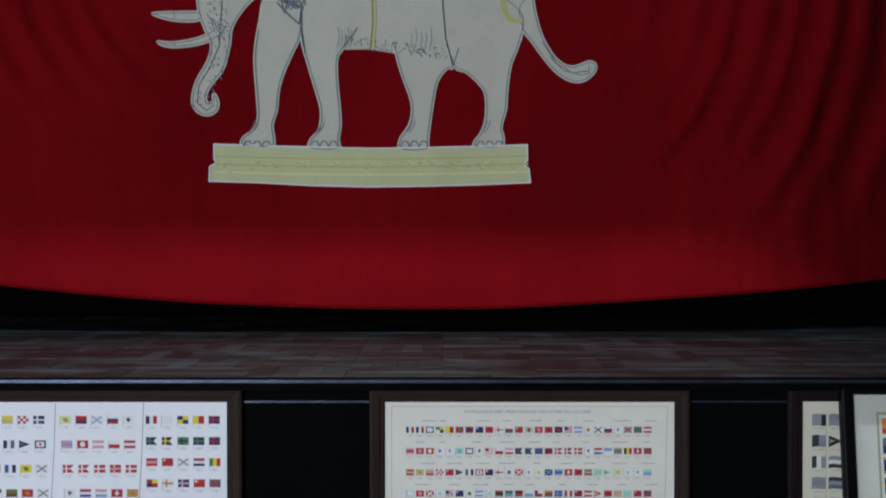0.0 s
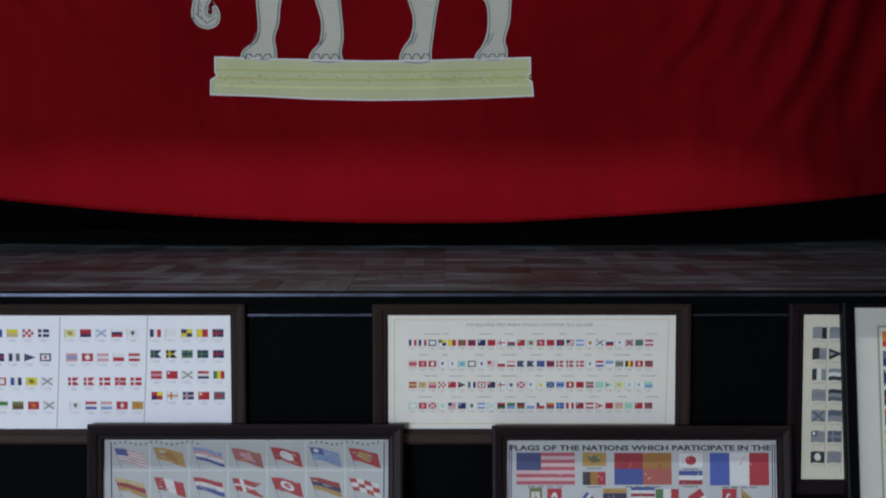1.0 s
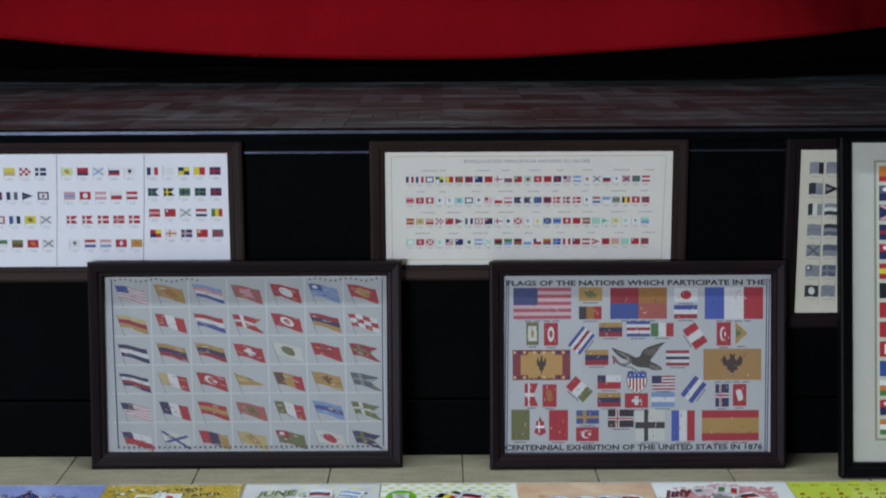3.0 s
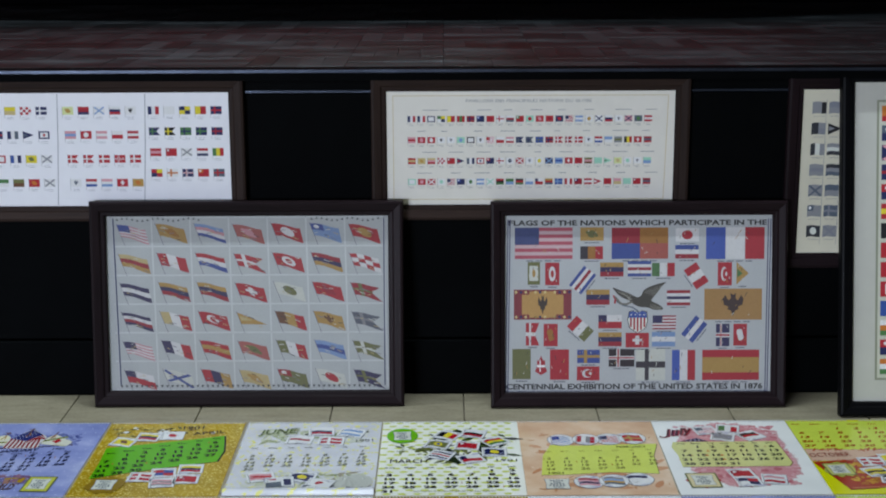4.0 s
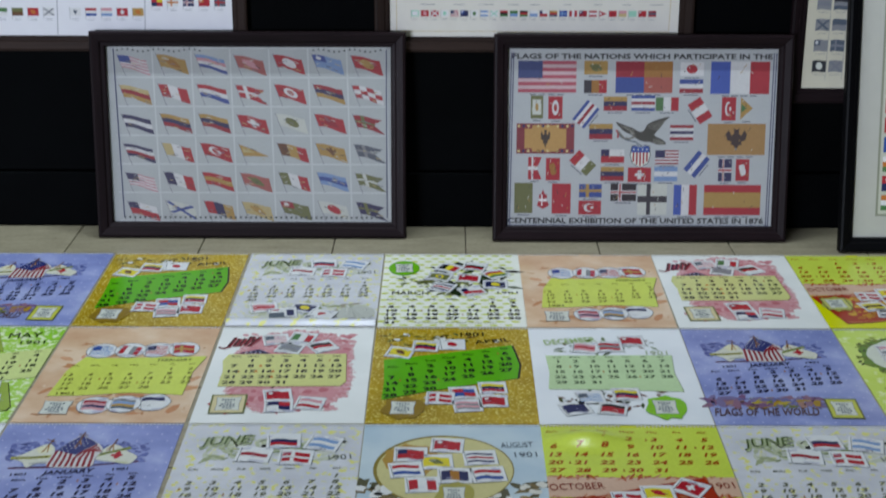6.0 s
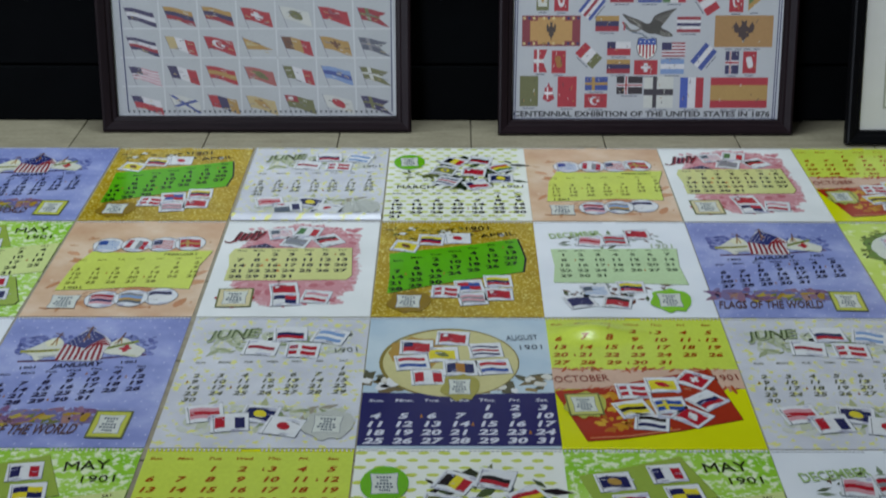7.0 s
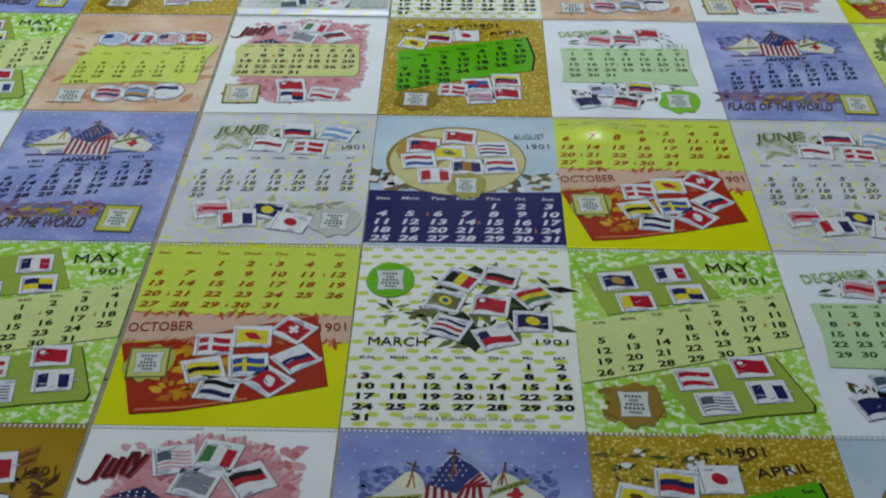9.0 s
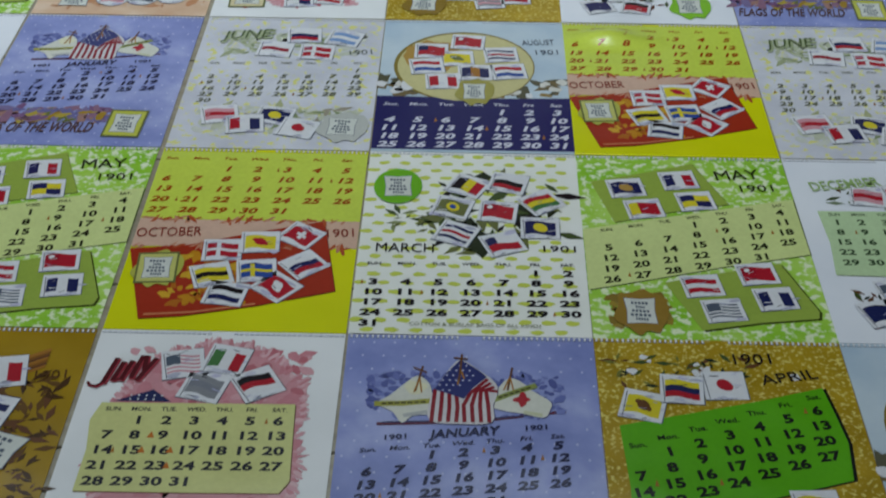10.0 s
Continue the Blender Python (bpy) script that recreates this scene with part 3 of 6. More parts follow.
for k, r in enumerate(rings[1:]):
    q = inner(r, 6)
    q = q + q[:1]
    for a, b in zip(q, q[1:]):
        if k > 3 or min(a[1], b[1]) > (70 if k in (0, 1) else 110) or (k == 3 and a[0] > 1020):
            strokes.append(([a, b], 2.1, hexc("66707a")))
for fx in (281, 470, 724, 936):       # toes and ankle creases
    for j in range(3):
        strokes.append(([(fx + 8 + j * 26, 412), (fx + 14 + j * 26, 398), (fx + 26 + j * 26, 398), (fx + 32 + j * 26, 412)], 2.5, "slate"))
    for j in range(2):
        strokes.append(([(fx + 40 + j * 8, 340), (fx + 34 + j * 8, 358), (fx + 24 + j * 8, 372)], 2.2, "edge"))
strokes.append(([(640, -60), (657, 0), (660, 60), (652, 138)], 8, hexc("c9c88a")))              # girth strap
strokes.append(([(640, -60), (650, 0), (653, 60), (646, 138)], 2, "olive"))
strokes.append(([(1014, -20), (1022, 30), (1040, 58), (1066, 60)], 14, hexc("c3c27c")))          # rump strap
strokes.append(([(848, -60), (850, 20), (858, 110), (878, 186)], 3.5, "slate"))
strokes.append(([(452, 20), (452, 80), (462, 150)], 3.5, "slate"))
for j in range(120):                                                                     # belly dots
    x = rnd.uniform(570, 860)
    y = rnd.uniform(100, 132) + (x - 570) * 0.12
    strokes.append(([(x, y), (x + rnd.uniform(-3, 3), y + rnd.uniform(2, 5))], 1.8, "slate" if j % 3 else "edge"))
for j in range(9):
    a = j * 0.7
    strokes.append(([(783 + 3 * j * math.cos(a) * 0.5, 148 + 1.2 * j * math.sin(a)), (783 + 3 * (j + 1) * math.cos(a + 0.7) * 0.5, 148 + 1.2 * (j + 1) * math.sin(a + 0.7))], 2.2, "slate"))
for j in range(10):                                                                      # belly wrinkles
    x = 556 + j * 9 if j < 5 else 690 + j * 14
    strokes.append(([(x, 80 + (j % 3) * 8), (x + 3, 110), (x - 4, 134 + (10 if j > 4 else 0))], 1.4, "edge"))
for j in range(90):                                                                      # trunk spots
    t = rnd.random()
    x, y = 205 + 25 * math.sin(t * 3) - 45 * t * t, 300 * t
    x += rnd.uniform(-28, 28)
    strokes.append(([(x, y), (x + 3, y + 5)], 2.6, "edge"))
strokes.append(([(230, 0), (225, 70), (222, 130), (196, 190), (165, 240), (160, 290), (185, 312), (208, 296)], 2.4, "slate"))
for j in range(26):                                                                      # patterned cloth at the shoulder
    strokes.append(([(rnd.uniform(385, 470), rnd.uniform(-40, 20) + 0), (rnd.uniform(400, 460), rnd.uniform(0, 40))], 3, "slate" if j % 2 else "edge"))
strokes.append(([(384, 8), (418, 44), (446, 68), (452, 20)], 4, "slate"))
for j in range(5):
    strokes.append(([(196 + j * 10, 52 + j * 6), (210 + j * 10, 92 - j * 4)], 2, "edge"))
for yy in (40, 118):
    strokes.append(([(96, yy - 4), (98, yy + 14)], 2, "edge"))
strokes.append(([(1130, 120), (1170, 180), (1215, 206), (1262, 200)], 2.4, "slate"))
strokes.append(([(1150, 160), (1190, 200), (1240, 212), (1262, 206), (1260, 186)], 2.4, "edge"))
sewn(rings, strokes, hexc("cbc9b8"), "elephant", "white cotton elephant with grey ink lines", 0.005)
PED = [(206, 406), (330, 410), (480, 414), (645, 418), (800, 416), (950, 412), (1087, 408), (1088, 452), (1076, 462), (1092, 476), (1096, 514),
       (950, 520), (800, 524), (645, 526), (480, 522), (330, 514), (193, 510), (194, 470), (212, 458), (206, 448)]
ped_lines = []
for yy, c, w in ((440, hexc("c2c27e"), 4), (462, hexc("c6c47e"), 6), (484, "pale", 6)):
    ped_lines.append(([(208 + i * 88, yy + 8 * math.sin(i * 0.32)) for i in range(11)], w, c))
for j in range(70):
    x, y = rnd.uniform(220, 1060), rnd.uniform(456, 474)
    ped_lines.append(([(x, y), (x + rnd.uniform(3, 12), y + rnd.uniform(-6, 6))], 3, (hexc("c0bc70"), "pale", hexc("b9b28a"))[j % 3]))
ped_lines.append((PED + PED[:1], 4, "white"))
sewn([PED], ped_lines, hexc("cccf9e"), "pedestal", "pale yellow cotton pedestal", 0.005)

# ---------------------------------------------------------------- framed pictures
def profile(border, deep, lip):
    """Outer back, outer front rounded, sloping in to a thin lip, back again."""
    return [(0, 0), (0, deep * 0.75), (border * 0.06, deep * 0.95), (border * 0.2, deep), (border * 0.62, deep * 0.86),
            (border * 0.72, deep * 0.66), (border * 0.92, deep * 0.62), (border, deep * 0.5), (border, lip), (border * 0.75, 0)]


def picture(name, label, w, h, border, deep, material, m, paper, paper_mat, group="", glass=True):
    pic = tagged(new(name), label, "framed picture", group)
    pic.matrix_basis = m
    frame_sides(pic, w, h, profile(border, deep, 0.004), material)
    part("backing_board", box(-w / 2 + border * 0.8, -h / 2 + border * 0.8, 0.0005, w / 2 - border * 0.8, h / 2 - border * 0.8, 0.0035), WOOD_BROWN, pic)
    iw, ih = w / 2 - border + 0.002, h / 2 - border + 0.002
    part("paper", box(-iw, -ih, 0.0037, iw, ih, 0.0045), paper_mat, pic, paper)
    return pic


def lean(x, y_bottom, slant, y_top_lean, z=0.0):
    """Pose of a frame that stands on the floor and leans back; its face looks to -y, its centre is half its height up."""
    a = math.degrees(math.asin(y_top_lean / slant))
    return pose(x, y_bottom, z, 90 - a, 0, 0) @ pose(0, slant / 2, 0)


PAPER_WHITE = plain("paper_white", hexc("ececf0"), 0.6, 0, 40, 0.03, 0.03)
PAPER_CREAM = plain("paper_cream", hexc("e2ded4"), 0.7, 0, 25, 0.05, 0.04)
PAPER_OLD = plain("paper_old", hexc("d2cdb8"), 0.75, 0, 18, 0.07, 0.05)
MOUNT = plain("mount_board", hexc("bdbcb2"), 0.8, 0, 25, 0.05, 0.04)
CLOTH_WHITE = plain("bandanna_cloth", hexc("aaacae"), 0.9, 0, 250, 0.06, 0.3)
CLOTH_GREY = plain("kerchief_cloth", hexc("a4a6a6"), 0.9, 0, 250, 0.07, 0.3)

DEEP = 0.024
P1 = picture("framed_chart", "wide brown wooden frame with folded white flag chart", 0.865, 0.324, 0.034, 0.015, WOOD_BROWN,
             pose(-0.8775, YF - 0.005, 0.577, 90), "white folded paper in four panels", PAPER_WHITE, "framed flag prints")
P2 = picture("framed_flag_chart", "brown wooden frame with cream chart of small flags", 0.71, 0.324, 0.034, 0.015, WOOD_BROWN,
             pose(0.192, YF - 0.005, 0.577, 90), "cream paper", PAPER_CREAM, "framed flag prints")
P3 = picture("framed_grey_print", "narrow dark frame with grey printed flags on old paper", 0.29, 0.44, 0.034, 0.015, WOOD_DARK,
             pose(0.908, YF - 0.005, 0.52, 90), "yellowed old paper", PAPER_OLD, "framed flag prints")
BL = picture("framed_kerchief", "dark wooden frame with printed flag kerchief, leaning on stage", 0.702, 0.466, 0.034, DEEP, WOOD_DARK,
             lean(-0.444, 3.16 + DEEP, 0.466, 0.052), "off-white printed silk", CLOTH_GREY, "framed flag prints")
BR = picture("framed_bandanna", "dark wooden frame with exhibition flag bandanna, leaning on stage", 0.664, 0.464, 0.032, DEEP, WOOD_DARK,
             lean(0.435, 3.142 + DEEP, 0.464, 0.07), "white printed cotton", CLOTH_WHITE, "framed flag prints")
BG = picture("framed_poster", "large black frame with flag poster in cream mount, leaning on stage", 0.62, 0.765, 0.03, 0.026, WOOD_BLACK,
             lean(1.181, 3.072 + 0.026, 0.765, 0.14), "cream mount board", MOUNT, "framed flag prints")

# ---------------------------------------------------------------- what is printed in the frames
FACE = 0.0047
BLAZON = [FR, ("b", "white", "white"), ("q", "navy", "yellow", "yellow", "navy"), ("v", "yellow", "red"), ("c", "navy", "red"), ("w", "navy", "green"), ("w", "black", "yellow"), ("c", "green", "navy"),
          ("c", "navy", "green"), ("c", "navy", "crimson"), ("h", "red", "pink", "red"), ("k", "red", "crimson"), ("x", "white", "grey"), ("h", "red", "white", "navy"), ("v", "green", "yellow", "red"),
          ("q", "red", "yellow", "navy", "red"), ("c", "white", "orange"), ("c", "navy", "white", "red"), ("k", "red", "orange"), ("c", "slate", "red")]


def small_flags(pic, x, y, w, h, spec, pole=True):
    ink = Ink(FACE)
    flag(ink, turned_map(x, y, w, h, 0), spec)
    if pole:
        ink.line([(x - w / 2, y + h * 0.6), (x - w / 2, y - h * 0.95)], 0.0007, "grey")
    for k in (-0.85, -1.05):
        ink.line([(x - w * 0.3, y + h * k), (x + w * 0.3, y + h * k)], 0.0006, "edge")
    ink.put("flag_print", pic, INK_PAPER)


def crease(pic, x, h, bend=0.004):
    ink = Ink(FACE)
    ink.level = 3
    ink.line([(x + bend * 0.5, h / 2), (x, 0.02), (x - bend, -h / 2)], 0.0014, "edge")
    ink.put("fold_crease", pic, INK_PAPER)


# folded chart: four panels of five flags in four rows
CHART = [
    [("h", "yellow", "buff"), ("g", "red", "white"), ("c", "navy", "white"), ("h", "red", "white"), ("v", "navy", "white", "blue"),
     ("v", "navy", "white", "slate"), ("t", "navy", "slate"), ("b", "navy", "white", "red"), ("h", "red", "slate"), ("c", "navy", "red"),
     ("v", "blue", "white", "navy"), ("p", "yellow", "olive"), ("x", "white", "edge"), ("h", "navy", "white"), ("b", "red", "white"),
     ("h", "olive", "brown"), ("p", "red", "orange"), ("x", "white", "edge"), ("d", "white", "olive"), ("h", "green", "white")],
    [("p", "pale", "gold"), ("h", "red", "crimson", "navy"), ("x", "white", "sky"), ("h", "white", "navy", "red"), ("e", "white", "black"),
     ("h", "pink", "sky", "pink"), ("d", "red", "white"), ("h", "pink", "white", "pink"), ("h", "white", "red"), ("h", "red", "white", "red"),
     ("w", "red", "white"), ("w", "red", "white"), ("c", "red", "white"), ("c", "red", "white", "red"), ("c", "red", "white"),
     ("e", "white", "slate"), ("h", "red", "white", "blue"), ("h", "pink", "white", "sky"), ("s", "red", "white"), ("p", "gold", "orange")],
    BLAZON]
for q, cx in enumerate((-0.287, -0.0885, 0.11, 0.3005)):
    specs = CHART[max(0, q - 1)]
    for i in range(20):
        c, r = i % 5, i // 5
        y = 0.088 - (0.0543 if q < 3 else 0.047) * r
        x = cx + (c - 2) * 0.0349 + (0.003 * r if q < 3 else 0.0005 * r)
        small_flags(P1, x, y, 0.0245, 0.0175, specs[(i // 5) * 5 + (c + (3 if q < 2 else 0)) % 5])
for x in (-0.187, 0.0145, 0.2095):
    crease(P1, x, 0.25, 0.008)

# cream chart: four rows of twenty-five flags
POOL = [FR, FR, ("b", "navy", "white"), ("q", "green", "yellow", "white", "navy"), ("v", "yellow", "red"), ("v", "red", "green", "red"), ("c", "crimson", "navy"), ("k", "navy", "blue"), ("p", "red", "crimson"),
        ("c", "white", "red"), ("h", "white", "crimson", "slate"), ("k", "red", "green"), ("d", "mint", "red"), ("p", "red", "pink"), ("p", "red", "crimson"), ("p", "navy", "red"), US, ("h", "sky", "white", "sky"),
        ("d", "white", "gold"), ("x", "white", "navy"), ("h", "white", "navy", "red"), ("e", "white", "grey"), ("x", "pink", "navy"), ("d", "slate", "green"), ("h", "red", "white", "red"),
        ("h", "pink", "red", "pink"), ("d", "red", "pink"), ("d", "red", "white"), ("e", "white", "black"), ("e", "white", "grey"), ("d", "mint", "sky"), ("b", "black", "white"), ("e", "white", "dark"), ("u", "pink", "red"),
        ("h", "white", "red"), ("h", "pink", "white", "red"), ("w", "navy", "slate"), ("w", "slate", "navy"), ("c", "blue", "slate"), ("c", "crimson", "navy"), ("w", "red", "white"), ("w", "crimson", "white"),
        ("c", "red", "white"), ("e", "white", "slate"), NL, ("h", "sky", "white"), ("h", "grey", "olive", "grey"), BE, CH, ("h", "crimson", "slate", "red"),
        ("h", "red", "buff", "red"), ("p", "buff", "gold"), ("h", "buff", "pink", "red"), ("g", "red", "white"), ("k", "red", "crimson"), ("t", "navy", "red"), ("v", "slate", "white", "navy"), ("b", "red", "white", "navy"),
        ("k", "navy", "red"), ("c", "white", "red"), ("d", "white", "slate"), ("x", "red", "white"), ("e", "white", "edge"), ("d", "white", "yellow"), ("x", "navy", "sky"), ("h", "sky", "blue", "sky"), ("s", "red", "white"),
        ("p", "red", "crimson"), ("h", "olive", "pink", "brown"), ("p", "mint"), ("t", "mint", "green"), ("p", "pale", "buff"), ("d", "white", "mint"), ("e", "white", "grey"), ("h", "mint", "sky"),
        ("b", "mint", "white"), ("d", "red", "pink"), ("x", "red", "white"), ("d", "white", "mint"), US, ("k", "navy", "blue"), ("d", "white", "green"), AR, ("x", "white", "mint"), ("h", "red", "black", "green"),
        ("h", "green", "sky"), ("h", "black", "red", "green"), ("h", "white", "sky"), CL, ("h", "gold", "red", "slate"), ("c", "blue", "sky"), ("v", "red", "white", "red"), ("k", "crimson", "navy"), ("h", "red", "white", "red"),
        ("t", "red", "white"), ("p", "red", "crimson"), ("h", "pink", "buff"), ("p", "mint"), ("k", "red", "crimson"), ("h", "crimson", "slate", "red")]
for i, spec in enumerate(POOL):
    c, r = i % 25, i // 25
    small_flags(P2, -0.265 + c * 0.02196, 0.066 - r * 0.0473, 0.0172, 0.0136, spec)
ink = Ink(FACE)
stamp(ink, "PAVILLONS DES PRINCIPALES NATIONS DU GLOBE", -0.004, 0.106, 0.0075, "grey", 0, 1, 0, 0.0, 0.28)
ink.put("chart_title", P2, INK_PAPER)
ink = Ink(FACE)
for a, b in (((-0.306, 0.118), (0.306, 0.118)), ((0.306, 0.118), (0.3, -0.116)), ((0.3, -0.116), (-0.306, -0.116)), ((-0.306, -0.116), (-0.306, 0.118))):
    ink.line([a, b], 0.0012, "buff")
ink.put("border_line", P2, INK_PAPER)
r = random.Random(2)
ink = Ink(FACE)
for row in range(4):
    for k in range(9):
        x = -0.25 + k * 0.062 + r.uniform(-0.012, 0.012)
        ink.line([(x, 0.086 - row * 0.0473), (x + r.uniform(0.012, 0.035), 0.086 - row * 0.0473)], 0.0012, "edge")
tagged(ink.put("caption_line", P2, INK_PAPER), kind="stuff")

# grey print: two columns of seven dark flags
for i in range(14):
    c, rr = i % 2, i // 2
    spec = [("v", "grey", "grey", "black"), ("h", "edge", "grey"), ("q", "dark", "grey", "dark", "edge"), ("t", "black", "grey"), ("v", "dark", "bag", "grey"), ("h", "grey", "bag", "dark"), ("h", "grey", "edge", "grey"),
            ("h", "dark", "grey", "slate"), ("x", "grey", "slate"), ("h", "slate", "grey"), ("k", "grey", "slate"), ("c", "slate", "edge"), ("d", "dark", "bag"), ("x", "grey", "edge")][i]
    ink = Ink(FACE)
    x, y = -0.074 + c * 0.037, 0.145 - rr * 0.0468
    flag(ink, turned_map(x, y, 0.031, 0.026, 0, 0.06), spec, 0.05)
    ink.line([(x + 0.0165, y + 0.018), (x + 0.0155, y - 0.03)], 0.0008, "grey")
    ink.line([(x - 0.012, y - 0.019), (x + 0.012, y - 0.019)], 0.0009, "edge")
    ink.put("flag_print", P3, INK_PAPER)

# kerchief: six rows of seven waving flags
SILK = [("u", "pink", "blue"), ("p", "gold", "ochre"), ("h", "sky", "pink", "white", "blue"), ("p", hexc("b0605a"), "pink"), ("d", "red", "white"), ("k", "sky", "blue"), ("d", "red", "gold"),
        ("h", "buff", "crimson", "gold"), ("v", "red", "white", "red"), ("h", "red", "white", "blue"), ("w", "red", "white"), ("d", "red", "white", "red"), ("h", "crimson", "navy", "gold"), ("g", "red", "white"),
        ("h", "navy", "white", "navy"), ("h", "gold", "navy", "crimson"), ("h", "gold", "navy", "crimson"), CH, ("d", "bag", "olive"), ("p", "red", "crimson"), ("w", "crimson", "olive"),
        ("h", "navy", "white", "crimson", "navy"), ("v", "buff", "white", "red"), TR, ("t", "gold", "buff"), ("v", "brown", "gold", "red"), ("e", "gold", "brown"), ("w", "slate", "grey"),
        ("u", "pink", "navy"), ("v", "navy", "white", "red"), ("h", "red", "gold", "red"), ("p", hexc("b0605a"), "olive"), ("v", "olive", "white", "red"), ("h", "sky", "blue", "sky"), ("w", "olive", "bag"),
        ("l", "white", "red", "navy"), ("x", "bag", "blue"), ("v", "red", "navy", "gold"), ("p", "buff", "gold"), ("k", "olive", "crimson"), ("d", "bag", "red"), ("w", "navy", "olive")]
for i, spec in enumerate(SILK):
    c, rr = i % 7, i // 7
    x, y = -0.257 + c * 0.0868 + rr * 0.0018, 0.1575 - rr * 0.0665 + (0.002 if c % 3 else 0)
    ink = Ink(FACE, fade=0.38, ground=(0.15, 0.12, 0.12))
    q = quad_map((x - 0.026, y - 0.005), (x + 0.036, y - 0.021), (x + 0.028, y + 0.012), (x - 0.036, y + 0.022))
    flag(ink, q, spec, 0.07, 6)
    wr = random.Random(i)
    ink.level = 3
    for k in range(7):
        s0, t0 = wr.uniform(0.05, 0.8), wr.uniform(0.05, 0.9)
        ink.line([q(s0, t0), q(s0 + wr.uniform(0.06, 0.2), t0 + wr.uniform(-0.12, 0.1))], 0.0014, ("bag", "edge", "buff", "dark")[k % 4])
    ink.level = 0
    ink.line([(x - 0.037, y + 0.024), (x - 0.018, y - 0.026)], 0.0012, "edge")
    ink.put("flag_print", BL, INK_CLOTH)
for c in range(8):
    ink = Ink(FACE)
    x = -0.302 + c * 0.0868
    ink.line([(x, 0.197), (x + 0.008, -0.192)], 0.0035, hexc("bcbebe"))
    ink.put("woven_line", BL, INK_CLOTH)
for rr in range(7):
    ink = Ink(FACE)
    ink.line([(-0.302, 0.196 - rr * 0.0655), (0.306, 0.196 - rr * 0.0655)], 0.0035, hexc("bcbebe"))
    ink.put("woven_line", BL, INK_CLOTH)
ink = Ink(FACE, fade=0.1)
ink.level = 2
ink.line([(-0.301, 0.193), (-0.293, -0.188)], 0.003, "navy")
ink.line([(0.307, 0.193), (0.307, -0.188)], 0.0025, "navy")
for k in range(52):
    x = -0.295 + k * 0.0115
    if not 16 < k < 38:
        ink.poly([(x, 0.189 + 0.003 * math.sin(k)), (x + 0.006, 0.189 + 0.003 * math.sin(k)), (x + 0.003, 0.194 + 0.003 * math.sin(k))], "dark")
    ink.poly([(x, -0.187), (x + 0.007, -0.187), (x + 0.0035, -0.193)], "dark")
ink.put("stitched_edge", BL, INK_CLOTH, "navy stitched edge")


# bandanna: large and small flags round an eagle
def bx(px):
    return (px - 508) / 860 * 0.594


def by(py):
    return (372 - py) / 580 * 0.394 - 0.005


def bandanna(px, py, w, h, spec, ang=0.0, caption=True):
    """Centre, width and height on a 1000-unit drawing of the cloth."""
    ink = Ink(FACE, fade=0.3, ground=(0.13, 0.10, 0.11))
    k = 0.594 / 860
    m = turned_map(bx(px), by(py), w * k, h * k, ang)
    flag(ink, m, spec)
    wr = random.Random(int(px * 7 + py))
    ink.level = 3
    for j in range(6):
        s0, t0 = wr.uniform(0.1, 0.85), wr.uniform(0.1, 0.85)
        ink.line([m(s0, t0), m(s0 + wr.uniform(-0.05, 0.06), t0 + wr.uniform(0.03, 0.14))], 0.0013, ("dark", "gold", "bag")[j % 3])
    ink.level = 0
    if caption:
        m = turned_map(bx(px), by(py), w * k, h * k, ang)
        for s in range(4):
            ink.line([m(0.2 + s * 0.16, -6.5 / h), m(0.2 + s * 0.16 + 0.11, -6.5 / h)], 0.0022, "slate")
    ink.put("flag_print", BR, INK_CLOTH)


GOLD_E = ("e", hexc("b0874c"), hexc("3a2c26"))
for row in ((200, 162, 188, 102, ("u", hexc("bb5566"), hexc("34487c"), hexc("d8b9bc"))), (357, 132, 76, 44, ("p", "gold", "olive")), (356, 194, 74, 42, ("v", "dark", "ochre", "red")),
            (513, 163, 184, 102, ("q", "crimson", "ochre", "blue", hexc("b05a4c"))), (667, 136, 76, 44, JP), (666, 192, 76, 44, ("h", "blue", "white", "crimson")),
            (823, 164, 190, 104, ("v", hexc("3a5cb4"), "white", "red")), (168, 262, 40, 74, ("b", "olive", "bag", "gold")), (228, 264, 46, 74, ("d", "red", "white", "red")), (422, 250, 76, 46, ("h", "gold", "navy", "crimson")),
            (512, 248, 76, 50, ("h", "blue", "white", "crimson", "white", "blue")), (590, 251, 74, 44, ("v", "green", "white", "red")), (790, 266, 46, 76, ("m", "red", "white")), (848, 264, 40, 74, ("t", "gold", "green")),
            (377, 342, 76, 50, ("h", "gold", "navy", "crimson")), (640, 345, 76, 50, ("h", "crimson", "white", "navy", "white", "crimson")), (818, 367, 188, 102, GOLD_E), (164, 465, 44, 74, ("w", "red", "white")),
            (223, 468, 46, 74, ("p", "red", "ochre")), (417, 424, 76, 44, ("l", "white", "red", "navy")), (594, 427, 76, 46, ("u", "crimson", "navy")), (417, 483, 76, 46, ("h", "gold", "navy", "crimson")),
            (506, 486, 76, 48, CH), (592, 483, 76, 48, AR), (785, 470, 44, 74, UK), (842, 469, 44, 72, ("p", "red", "white")),
            (128, 565, 60, 100, ("p", "olive")), (252, 567, 62, 100, ("p", "red")), (347, 540, 74, 44, ("c", "blue", "gold")), (346, 597, 74, 46, TR),
            (455, 545, 84, 58, ("c", "black", "white", "red")), (550, 568, 96, 104, ("c", "bag", "dark")), (658, 570, 76, 100, ("v", hexc("3a5cb4"), "white", "red")), (812, 570, 186, 100, ("h", "red", "gold", "gold", "red"))):
    bandanna(*row)
